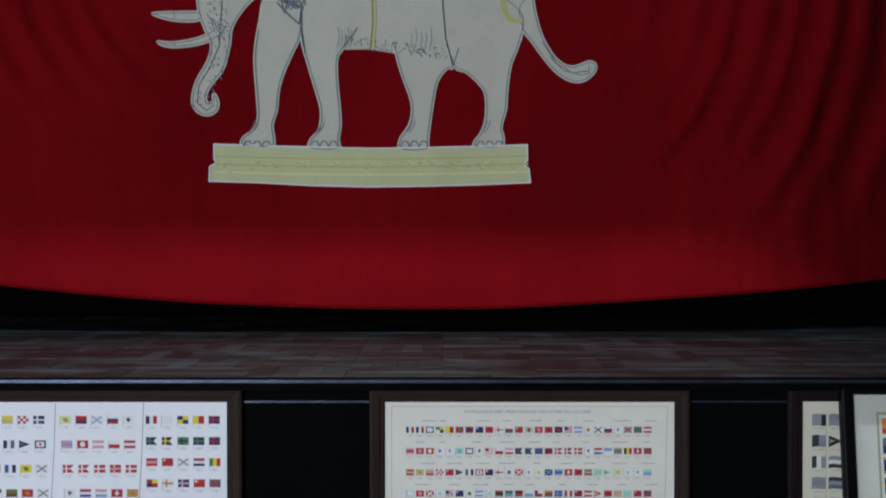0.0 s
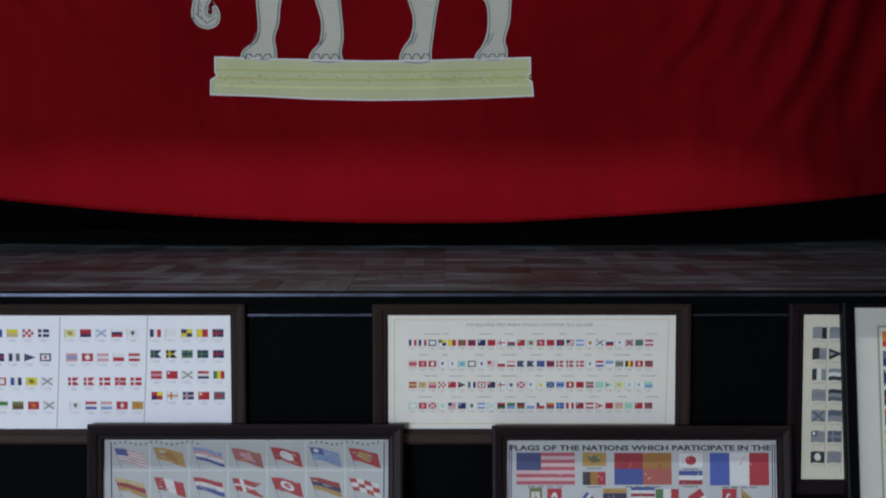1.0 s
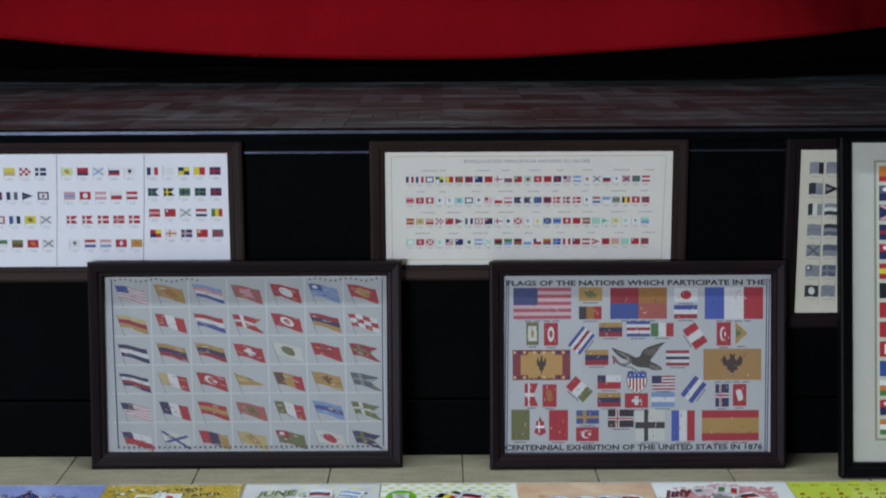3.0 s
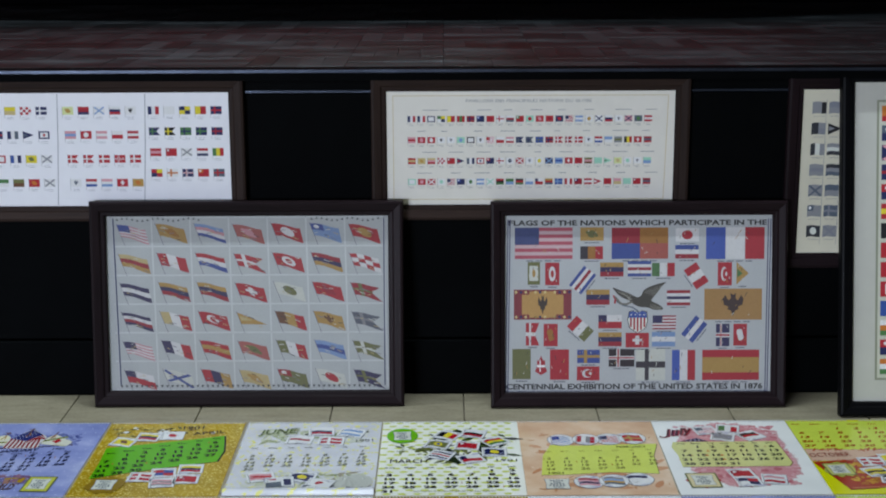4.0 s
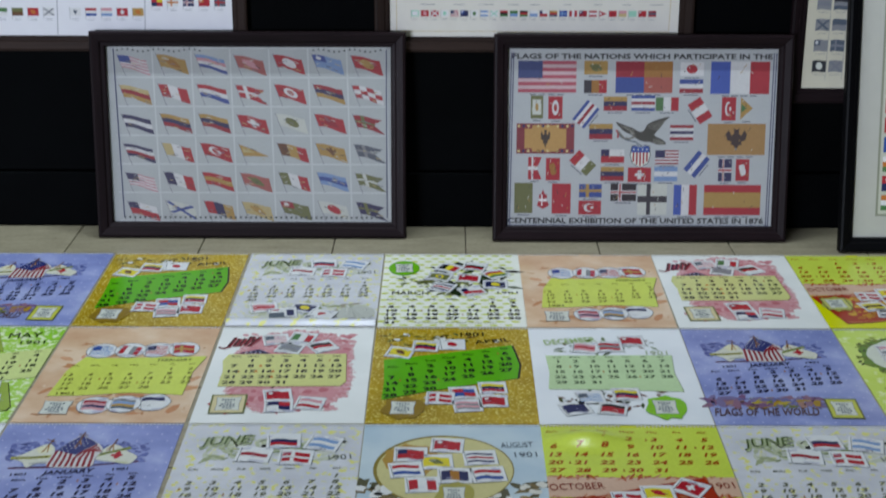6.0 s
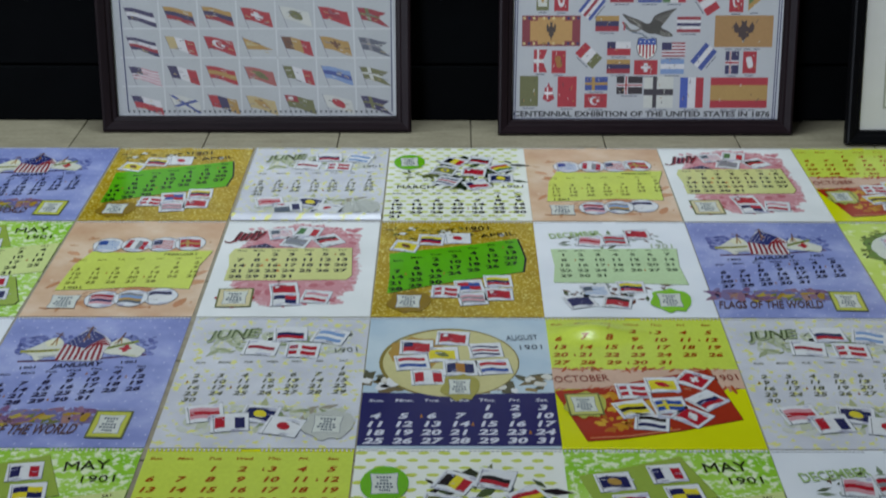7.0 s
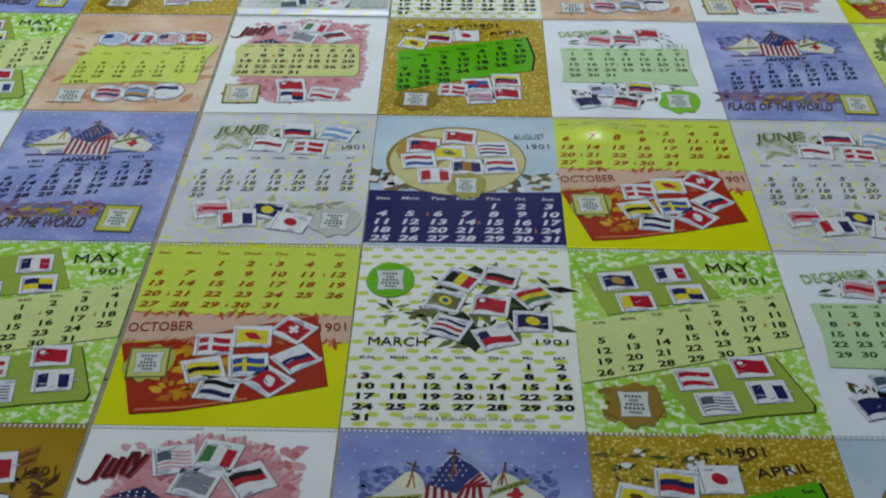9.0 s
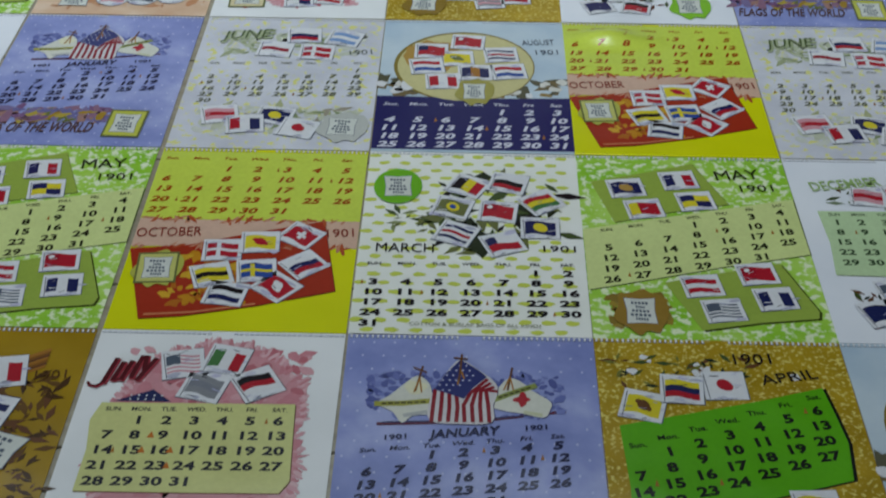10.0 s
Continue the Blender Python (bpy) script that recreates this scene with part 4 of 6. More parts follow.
for row in ((327, 285, 80, 50, ("h", "blue", "white", "crimson", "white", "blue"), 52), (697, 272, 76, 48, ("v", "red", "white", "red"), -56), (320, 447, 76, 48, ("v", "red", "white", "olive"), -42), (692, 450, 78, 48, ("h", "blue", "white", "blue"), 52)):
    bandanna(*row)
ink = Ink(FACE, fade=0.06)
flag(ink, turned_map(bx(197), by(366), 0.13, 0.068, 0), ("b", hexc("7a2a34"), hexc("b0874c")))
ink.level = 2
for i in range(12):
    for t in (0.05, 0.95):
        o = turned_map(bx(110 + i * 15.8), by(366 + (0.5 - t) * 92), 0.0055, 0.0055, 30)
        ink.poly([o(0, 0), o(1, 0), o(1, 1), o(0, 1)], "navy" if i % 2 else "buff")
ink.level = 2
flag(ink, turned_map(bx(197), by(366), 0.06, 0.06, 0), ("e", hexc("b0874c"), hexc("3a2c26")))
ink.put("flag_print", BR, INK_CLOTH)
ink = Ink(FACE, fade=0.06)
ink.poly([(bx(x), by(y)) for x, y in ((172, 590), (192, 536), (212, 590), (192, 602))], "crimson")
flag(ink.up(), turned_map(bx(192), by(572), 0.018, 0.026, 0), ("c", "crimson", "white"))
ink.put("shield_print", BR, INK_CLOTH, "small crimson shield")
ink = Ink(FACE, fade=0.06)
ink.level = 1
bird = [(425, 310), (455, 321), (480, 330), (503, 342), (518, 337), (528, 318), (555, 304), (600, 292), (582, 308), (573, 324), (556, 345), (553, 356), (577, 368), (590, 383),
        (562, 385), (540, 377), (515, 375), (494, 366), (478, 353), (455, 343), (438, 328)]
ink.poly(smooth_ring([(bx(x), by(y)) for x, y in bird], 3), hexc("3c3833"))
ink.level = 3
for i in range(7):                       # wing and tail feathers
    ink.line([(bx(560 - i * 5), by(340 - i * 2)), (bx(590 - i * 9), by(301 + i * 3))], 0.0009, hexc("8d8a80"))
    ink.line([(bx(490 - i * 3), by(350 + i)), (bx(440 + i * 8), by(322 + i * 2))], 0.0009, hexc("8d8a80"))
for i in range(4):
    ink.line([(bx(548), by(366 + i * 4)), (bx(582), by(376 + i * 3))], 0.0009, hexc("8d8a80"))
ink.level = 1
ink.line([(bx(x), by(y)) for x, y in ((488, 358), (470, 366), (452, 364), (442, 352), (434, 342))], 0.0045, hexc("6b675f"))
ink.put("eagle_print", BR, INK_CLOTH, "printed dark eagle")
ink = Ink(FACE, fade=0.06)
ink.line([(bx(x), by(y)) for x, y in ((432, 340), (440, 358), (460, 370), (490, 376), (510, 390))], 0.003, "slate")
ink.line([(bx(x), by(y)) for x, y in ((428, 338), (434, 350), (432, 362))], 0.004, "crimson")
ink.level = 2
crest = [(478, 390), (492, 386), (507, 391), (522, 386), (538, 390), (541, 420), (534, 446), (507, 464), (480, 446), (473, 420)]
ink.poly([(bx(x), by(y)) for x, y in crest], "dark")
ink.level = 3
ink.poly([(bx(507 + (x - 507) * 0.92), by(424 + (y - 424) * 0.94)) for x, y in crest], "bag")
ink.level = 4
for i in range(5):
    x, low = 482 + i * 11, 442 + (0, 9, 15, 9, 0)[i]
    ink.poly([(bx(x), by(410)), (bx(x + 6), by(410)), (bx(x + 6), by(low)), (bx(x), by(low))], "crimson")
ink.level = 5
ink.poly([(bx(x), by(y)) for x, y in ((480, 392), (492, 389), (507, 394), (522, 389), (535, 392), (537, 411), (477, 411))], hexc("2f4a94"))
ink.level = 6
for i in range(4):
    ink.blob(bx(486 + i * 14), by(401), 0.0017, 0.0017, "bag", 0, 6, i)
ink.put("crest_print", BR, INK_CLOTH, "striped shield and ribbon")
ink = Ink(FACE, fade=0.06)
stamp(ink, "FLAGS OF THE NATIONS WHICH PARTICIPATE IN THE", bx(505), by(96), 0.0118, "black", 0, 1, 0, 0.045, 0.58)
ink.put("heading", BR, INK_CLOTH)
ink = Ink(FACE, fade=0.06)
stamp(ink, "CENTENNIAL EXHIBITION OF THE UNITED STATES IN 1876", bx(497), by(642), 0.0125, "black", 0, 1, 0, 0.045, 0.58)
ink.put("heading", BR, INK_CLOTH)
ink = Ink(FACE, fade=0.06)
for x0, x1 in ((84, 76), (91, 83), (938, 932), (930, 925)):
    ink.line([(bx(x0), by(84)), (bx(x1), by(658))], 0.0022, "navy")
ink.line([(bx(76), by(656)), (bx(932), by(656))], 0.0014, "navy")
ink.put("border_line", BR, INK_CLOTH)

# poster: an inner mount line and a column of flags
ink = Ink(FACE)
ink.poly([(-0.229, -0.305), (0.229, -0.305), (0.229, 0.314), (-0.229, 0.314)], hexc("8f927e"))
ink.put("mount_edge", BG, INK_PAPER, "olive grey mount edge")
ink = Ink(FACE)
ink.level = 2
ink.poly([(-0.224, -0.3), (0.224, -0.3), (0.224, 0.309), (-0.224, 0.309)], hexc("c6c7b6"))
ink.put("poster_sheet", BG, INK_PAPER, "grey-green poster")
WIDE = [("h", "orange", "orange", "red"), ("k", "navy", "slate"), ("x", "navy", "pink"), ("c", "navy", "crimson"), ("k", "navy", "red"), ("h", "red", "yellow", "red"), ("v", "black", "olive", "yellow"), ("s", "red", "white"),
        ("d", "red", "white"), ("b", "red", "white"), ("p", "blue", "navy"), ("h", "white", "orange", "green"), ("k", "navy", "red"), ("h", "orange", "white", "green")]
for i in range(14):
    for c in range(4):
        ink = Ink(FACE)
        ink.level = 4
        flag(ink, turned_map(-0.179 + c * 0.108, 0.284 - i * 0.043, 0.078, 0.034, 0), WIDE[(i + c * 5) % 14])
        ink.put("flag_print", BG, INK_PAPER)

# ---------------------------------------------------------------- calendar sheets on the floor
SW, SH, ST = 0.2926, 0.4172, 0.0012


def uv(u, v):
    return (u - 0.5) * SW, (0.5 - v) * SH


def sheet(label, material):
    """One printed page with its row of binding loops along the top."""
    ob = tagged(new("calendar_sheet"), label, "calendar", "calendar sheets on the floor")
    part("page", box(-SW / 2, -SH / 2, 0.0, SW / 2, SH / 2, ST), material, ob)
    ink = Ink(ST + 0.0002)
    for i in range(46):
        x = -SW / 2 + 0.004 + i * (SW - 0.008) / 45
        if abs(x) < 0.014:
            continue
        ink.poly([(x - 0.0022, SH / 2 - 0.0066), (x + 0.0022, SH / 2 - 0.0066), (x + 0.0022, SH / 2 - 0.0042), (x - 0.0022, SH / 2 - 0.0042)], "slate")
        ink.up()
        ink.poly([(x - 0.0012, SH / 2 - 0.0058), (x + 0.0012, SH / 2 - 0.0058), (x + 0.0012, SH / 2 - 0.0002), (x - 0.0012, SH / 2 - 0.0002)], "card")
        ink.level -= 1
    tagged(ink.put("wire_binding", ob, INK_VINYL, "pale wire binding loops"), kind="stuff")
    return ob


def panel(ob, pts, col, name="date_panel", label="", edge=None, level=1, drop=(0.0012, -0.0015)):
    ink = Ink(ST + 0.0002)
    ink.level = level
    q = [uv(*p) for p in pts]
    if edge:
        ink.level -= 1
        ink.poly([(x + drop[0], y + drop[1]) for x, y in q], edge)
        ink.up()
    ink.poly(q, col)
    return ink.put(name, ob, INK_VINYL, label)


DAYS = ("SUN.", "MON.", "TUE.", "WED.", "THU.", "FRI.", "SAT.")


def dates(ob, first, days, u0, v0, u6, v6, dv, col, size=0.013, wide=1.25, slant=0.0, bold=0.03, head=None, ang=0.0, du=0.0, marks=(), small=False):
    """Day names and numerals in seven columns: first row from (u0, v0) to (u6, v6), rows dv apart."""
    for d in range(7):
        ink = Ink(ST + 0.0002)
        ink.level = 6
        x, y = uv(u0 + (u6 - u0) * d / 6, v0 + (v6 - v0) * d / 6 - (head or dv * 0.95))
        stamp(ink, DAYS[d].title() if small else DAYS[d], x, y, size * (0.56 if small else 0.52), col, ang, wide * (0.9 if small else 0.72), slant, 0.022)
        ink.put("day_name", ob, INK_VINYL)
    for n in range(1, days + 1):
        ink = Ink(ST + 0.0002)
        ink.level = 6
        c, r = (first + n - 1) % 7, (first + n - 1) // 7
        x, y = uv(u0 + (u6 - u0) * c / 6 + du * r, v0 + (v6 - v0) * c / 6 + dv * r)
        stamp(ink, str(n), x, y, size, col, ang, wide, slant, bold + 0.012)
        if n in marks or (n * 7 + first * 3) % 9 == 0:
            k = 0.32 if n in marks else 0.16
            x -= size * wide * (0.4 + 0.34 * len(str(n)))
            ink.poly([(x - size * k, y - size * 0.3), (x + size * k, y - size * 0.3), (x, y + size * 0.45)], "orange" if n in marks else "ochre")
        ink.put("numeral", ob, INK_VINYL)


def title(ob, text, u, v, size, col, ang=0.0, fit=0.0, slant=0.0, bold=0.0, name="month_title"):
    ink = Ink(ST + 0.0002)
    ink.level = 15
    x, y = uv(u, v)
    stamp(ink, text, x, y, size, col, ang, 1.0, slant, bold, fit)
    ink.put(name, ob, INK_VINYL)


def cards(ob, rows, w=0.056, h=0.046, level=3, oval=False):
    """White flag cards: u, v, turn, flag."""
    for i, (u, v, ang, spec) in enumerate(rows):
        ink = Ink(ST + 0.0002)
        ink.level = level + 4 + (i % 2) * 4
        x, y = uv(u, v)
        if oval:
            ink.blob(x, y, w * 0.54, h * 0.55, "slate", 0.02, 22, i)
            ink.up().blob(x, y, w * 0.52, h * 0.52, "card", 0.02, 22, i)
            m = turned_map(x, y, w * 0.7, h * 0.6, ang)
        else:
            o = turned_map(x, y, w * 1.02, h * 1.025, ang)
            ink.poly([o(0.0, 0), o(1, 0.03), o(0.99, 1), o(0.02, 0.97)], "slate")
            o = turned_map(x - 0.0004, y + 0.0006, w, h, ang)
            ink.up().poly([o(0, 0.01), o(0.99, 0), o(1, 0.98), o(0.01, 1)], "card")
            m = turned_map(x, y, w * 0.78, h * 0.6, ang)
        wr = random.Random(i * 7 + int(v * 100))
        ink.level += 0.4
        for k in range(3):
            ink.blob(*m(wr.uniform(-0.05, 1.0), wr.choice((-0.18, 1.12, 0.5)) + wr.uniform(-0.08, 0.08)), w * wr.uniform(0.1, 0.22), h * wr.uniform(0.04, 0.1), hexc(("c6c4da", "b9bacb", "cfd0dc")[k]), 0.4, 9, i * 3 + k, radians(ang))
        ink.level += 0.6
        ink.line([m(-0.06, 1.2), m(-0.02, -0.25)], 0.0009, "dark")
        ink.line([m(0.1, -0.25), m(0.4, -0.3), m(0.8, -0.24)], 0.0008, "edge")
        flag(ink, m, spec, 0.09)
        wr = random.Random(i + int(u * 100))
        ink.level += 3
        for k in range(5):                      # brush scratches
            s0, t0 = wr.uniform(-0.1, 0.8), wr.choice((wr.uniform(-0.25, 0.0), wr.uniform(0.95, 1.2), wr.uniform(0.1, 0.9)))
            ink.line([m(s0, t0), m(s0 + wr.uniform(0.08, 0.3), t0 + wr.uniform(-0.14, 0.14))], wr.uniform(0.0007, 0.0016), ("lilac", "edge", "dark", "lilac", "card")[k])
        ink.put("flag_card", ob, INK_VINYL)


def sack(ob, u, v, w=0.044, h=0.05, ang=2, halo=None, frame=None, shape="blob"):
    """A small stencilled sack; its lettering stays plain bars."""
    ink = Ink(ST + 0.0002)
    ink.level = 17
    x, y = uv(u, v)
    if halo:
        if shape == "star":
            ink.poly([(x + r * math.cos(a * math.pi / 4), y + r * 1.15 * math.sin(a * math.pi / 4)) for a in range(8) for r in ((0.036,) if a % 2 == 0 else (0.026,))], halo)
        else:
            hr = random.Random(5)
            k0 = 0.0 if shape == "disc" else 0.16
            ink.poly(smooth_ring([(x + w * 0.92 * (1 + hr.uniform(-k0, k0)) * math.cos(a * 0.349), y + h * 0.88 * (1 + hr.uniform(-k0, k0)) * math.sin(a * 0.349)) for a in range(18)], 3), halo)
    if frame:
        o = turned_map(x, y, w * 1.55, h * 1.5, ang)
        ink.poly([o(0, 0), o(1, 0), o(1, 1), o(0, 1)], "olive")
        o = turned_map(x, y, w * 1.38, h * 1.34, ang)
        ink.up().poly([o(0, 0), o(1, 0), o(1, 1), o(0, 1)], frame)
    ink.up()
    o = turned_map(x, y, w * 1.05, h * 1.04, ang)
    ink.poly([o(0, 0), o(0.5, 0.03), o(1, 0), o(0.96, 0.5), o(1.02, 1), o(0.5, 0.96), o(-0.02, 1), o(0.04, 0.5)], "edge")
    o = turned_map(x, y, w, h, ang)
    ink.up().poly([o(0, 0), o(0.5, 0.03), o(1, 0), o(0.96, 0.5), o(1.02, 1), o(0.5, 0.96), o(-0.02, 1), o(0.04, 0.5)], "bag")
    ink.up()
    for i, (a, b) in enumerate(((0.2, 0.8), (0.34, 0.66), (0.2, 0.82), (0.14, 0.86), (0.3, 0.74))):
        t = 0.82 - i * 0.16
        q = [o(a, t - 0.055), o(b, t - 0.085), o(b, t + 0.02), o(a, t + 0.05)]
        for j in range(5):
            s0, s1 = j / 5, (j + 0.7) / 5
            ink.poly([tuple(q[0][k] + (q[1][k] - q[0][k]) * s0 for k in (0, 1)), tuple(q[0][k] + (q[1][k] - q[0][k]) * s1 for k in (0, 1)),
                      tuple(q[3][k] + (q[2][k] - q[3][k]) * s1 for k in (0, 1)), tuple(q[3][k] + (q[2][k] - q[3][k]) * s0 for k in (0, 1))], "slate")
    ink.put("sack_emblem", ob, INK_VINYL, "printed white sack with unreadable stencil")


def scatter(ob, name, n, seed, us, vs, size, cols, level=1, rough=0.35, flat=0.6, label=""):
    """Small brush dabs over an area of the page."""
    ink, r = Ink(ST + 0.0002), random.Random(seed)
    for i in range(n):
        ink.level = level + (i % 8) * 0.15
        x, y = uv(r.uniform(*us), r.uniform(*vs))
        s = size * r.uniform(0.5, 1.4)
        ink.blob(x, y, s, s * flat, cols[i % len(cols)], rough, 8, seed * 100 + i, r.uniform(0, 3))
    return tagged(ink.put(name, ob, INK_VINYL, label), kind="stuff")


def twigs(ob, n, seed, u, v, du, dv, cols, length=0.03):
    ink, r = Ink(ST + 0.0002), random.Random(seed)
    ink.level = 2
    for i in range(n):
        x, y = uv(u + r.uniform(-du, du), v + r.uniform(-dv, dv))
        a = r.uniform(0, 6.28)
        l = length * r.uniform(0.4, 1.1)
        c, s = math.cos(a), math.sin(a)
        ink.level = 2 + (i % 8) * 0.15
        ink.poly([(x, y), (x + l * 0.5 * c - l * 0.16 * s, y + l * 0.5 * s + l * 0.16 * c), (x + l * c, y + l * s),
                  (x + l * 0.5 * c + l * 0.16 * s, y + l * 0.5 * s - l * 0.16 * c)], cols[i % len(cols)])
    tagged(ink.put("foliage", ob, INK_VINYL, "printed leaves"), kind="stuff")


G_JAN = wash_mat("january_ground", [(0.25, hexc("6f7ab4")), (0.5, hexc("8f99cd")), (0.75, hexc("b6bce0"))], 9, 6)
G_FEB = wash_mat("february_ground", [(0.25, hexc("c79a76")), (0.5, hexc("d9b797")), (0.75, hexc("ead6bd"))], 9, 5)
G_MAR = wash_mat("march_ground", [(0.3, hexc("e9ebde")), (0.7, hexc("f2f3ec"))], 12, 3)
G_APR = wash_mat("april_ground", [(0.3, hexc("94780c")), (0.7, hexc("bb9c22"))], 14, 6, (190, 0.54, 0.64, hexc("dccb6c")))
G_MAY = wash_mat("may_ground", [(0.3, hexc("7fbf1f")), (0.5, hexc("a2d04a")), (0.7, hexc("b9dc6c"))], 9, 5, (85, 0.5, 0.6, hexc("e2edc4")))
G_JUN = wash_mat("june_ground", [(0.3, hexc("c3c4cc")), (0.7, hexc("dadbe0"))], 10, 5, (70, 0.57, 0.64, hexc("e0dd84")))
G_JUL = wash_mat("july_ground", [(0.3, hexc("e4e6e4")), (0.7, hexc("f0f1ef"))], 6, 3)
G_AUG = wash_mat("august_ground", [(0.3, hexc("a9bfd0")), (0.7, hexc("ccd9de"))], 7, 5)
G_OCT = wash_mat("october_ground", [(0.3, hexc("d0d400")), (0.7, hexc("dcdc0c"))], 5, 4)
G_DEC = wash_mat("december_ground", [(0.3, hexc("e2e6ec")), (0.7, hexc("eef0f3"))], 6, 3)
G_NOV = wash_mat("brown_ground", [(0.3, hexc("93740c")), (0.7, hexc("ae8c18"))], 7, 5)
G_SEP = wash_mat("green_ground", [(0.3, hexc("bcd648")), (0.7, hexc("d6e680"))], 7, 5, (40, 0.56, 0.7, hexc("e6efb8")))


def january():
    ob = sheet("blue calendar page for January with draped flag caps", G_JAN)
    ink, r = Ink(ST + 0.0002), random.Random(3)
    for i in range(12):
        for j in range(17):
            if 0.1 < i / 12 < 0.85 and 0.14 < j / 17 < 0.36:
                continue
            x, y = uv((i + 0.5 * (j % 2) + 0.3) / 12, (j + 0.6) / 17)
            ink.blob(x, y, 0.0016, 0.0019, hexc("c3c9ea"), 0.1, 6, i)
    tagged(ink.put("dot_pattern", ob, INK_VINYL), kind="stuff")
    scatter(ob, "blue_shade", 260, 51, (0.1, 0.86), (0.17, 0.35), 0.006, [hexc("5f69a8"), hexc("6a74b2"), hexc("7a84c0"), hexc("555e9c")], 0.6, 0.4, 0.6, "dark blue wash behind the caps")

    def cap(pts, col, edge="edge"):
        q = smooth_ring([uv(*p) for p in pts], 3)
        ink.poly([(x + 0.0008, y - 0.001) for x, y in q], edge)
        ink.up().poly(q, col)
    ink = Ink(ST + 0.0002)
    ink.level = 2
    ink.line([uv(0.15, 0.38), uv(0.5, 0.366), uv(0.86, 0.318)], 0.005, hexc("5a1c34"))
    ink.line([uv(0.17, 0.374), uv(0.5, 0.36), uv(0.8, 0.328)], 0.0025, hexc("2c2c58"))
    ink.put("table_edge", ob, INK_VINYL)
    ink = Ink(ST + 0.0002)
    ink.level = 3
    cap([(0.14, 0.3), (0.19, 0.262), (0.23, 0.225), (0.29, 0.18), (0.34, 0.215), (0.352, 0.28), (0.345, 0.335), (0.28, 0.345), (0.24, 0.375), (0.2, 0.33)], hexc("dcdccd"), hexc("3c4276"))
    ink.up()
    ink.blob(*uv(0.285, 0.23), 0.012, 0.012, hexc("e6e3c0"), 0.2, 12, 2)
    ink.line([uv(0.25, 0.345), uv(0.33, 0.33)], 0.006, hexc("b6b8b4"))
    ink.up()
    ink.line([uv(0.138, 0.3), uv(0.24, 0.297), uv(0.345, 0.285)], 0.0085, hexc("a8a648"))
    ink.up()
    for i in range(7):                           # lettering on the ribbon, too small to read
        ink.line([uv(0.16 + i * 0.025, 0.2995 - i * 0.0015), uv(0.174 + i * 0.025, 0.2985 - i * 0.0015)], 0.003, hexc("3c3a20"))
    ink.line([uv(0.285, 0.245), uv(0.31, 0.14)], 0.0024, "brown")
    ink.line([uv(0.275, 0.145), uv(0.325, 0.165)], 0.0024, "brown")
    ink.line([uv(0.28, 0.25), uv(0.3, 0.19), uv(0.31, 0.25)], 0.0018, "ochre")
    ink.put("white_cap", ob, INK_VINYL, "printed white cap")
    ink = Ink(ST + 0.0002)
    ink.level = 4
    cap([(0.58, 0.3), (0.6, 0.24), (0.65, 0.185), (0.7, 0.2), (0.74, 0.235), (0.81, 0.28), (0.805, 0.315), (0.78, 0.345), (0.7, 0.33), (0.63, 0.32)], hexc("dcdccd"), hexc("3c4276"))
    ink.up()
    ink.line([uv(0.71, 0.325), uv(0.77, 0.335)], 0.006, hexc("c9cba8"))
    ink.line([uv(0.585, 0.278), uv(0.66, 0.248), uv(0.75, 0.215)], 0.0085, hexc("8f9a4c"))
    ink.up()
    for i in range(6):
        ink.line([uv(0.61 + i * 0.022, 0.267 - i * 0.008), uv(0.622 + i * 0.022, 0.263 - i * 0.008)], 0.0028, hexc("3c3a20"))
    x, y = uv(0.7, 0.272)
    ink.blob(x, y, 0.011, 0.0052, "red", 0.2, 10, 4)
    ink.up().blob(x, y, 0.005, 0.0135, "red", 0.2, 10, 6)
    ink.line([uv(0.645, 0.235), uv(0.665, 0.14)], 0.0024, "brown")
    ink.line([uv(0.63, 0.235), uv(0.655, 0.18), uv(0.668, 0.235)], 0.0018, "ochre")
    ink.put("cross_cap", ob, INK_VINYL, "printed white cap with red cross")
    ink = Ink(ST + 0.0002)
    ink.level = 6
    cap([(0.343, 0.28), (0.37, 0.22), (0.415, 0.15), (0.46, 0.108), (0.53, 0.15), (0.598, 0.205), (0.605, 0.25), (0.588, 0.3), (0.582, 0.368), (0.46, 0.376), (0.345, 0.364)], hexc("d6d2d2"), "navy")
    ink.up()
    for i in range(8):                           # stripes fall from the starred field and sweep up to one side
        ub = 0.352 + i * 0.0315
        st = [(ub, 0.366), (ub + 0.004, 0.31), (0.362 + i * 0.028, 0.24 + i * 0.008)] if i < 4 else [(ub, 0.366), (ub - 0.004, 0.3), (0.5 + (i - 4) * 0.02, 0.25 - (i - 4) * 0.004), (0.565 + (i - 4) * 0.012, 0.193 + (i - 4) * 0.016)]
        ink.line([uv(*p) for p in st], 0.0046, hexc("8c1424"))
    ink.up().poly([uv(*p) for p in ((0.36, 0.238), (0.4, 0.172), (0.46, 0.108), (0.53, 0.152), (0.565, 0.182), (0.51, 0.228), (0.475, 0.275), (0.42, 0.256))], hexc("2c3470"))
    ink.up()
    for i in range(42):
        u, v = 0.38 + (i % 7) * 0.026 + 0.012 * ((i // 7) % 2), 0.135 + (i // 7) * 0.021
        if abs(u - 0.46) < 0.02 + (v - 0.115) * 0.85 and v < 0.25 and v + u * 0.6 < 0.5:
            ink.blob(*uv(u, v), 0.0015, 0.0013, hexc("c9cde6"), 0, 6, i)
    ink.line([uv(0.455, 0.2), uv(0.465, 0.085)], 0.0026, "brown")
    ink.line([uv(0.435, 0.1), uv(0.485, 0.105)], 0.0026, "brown")
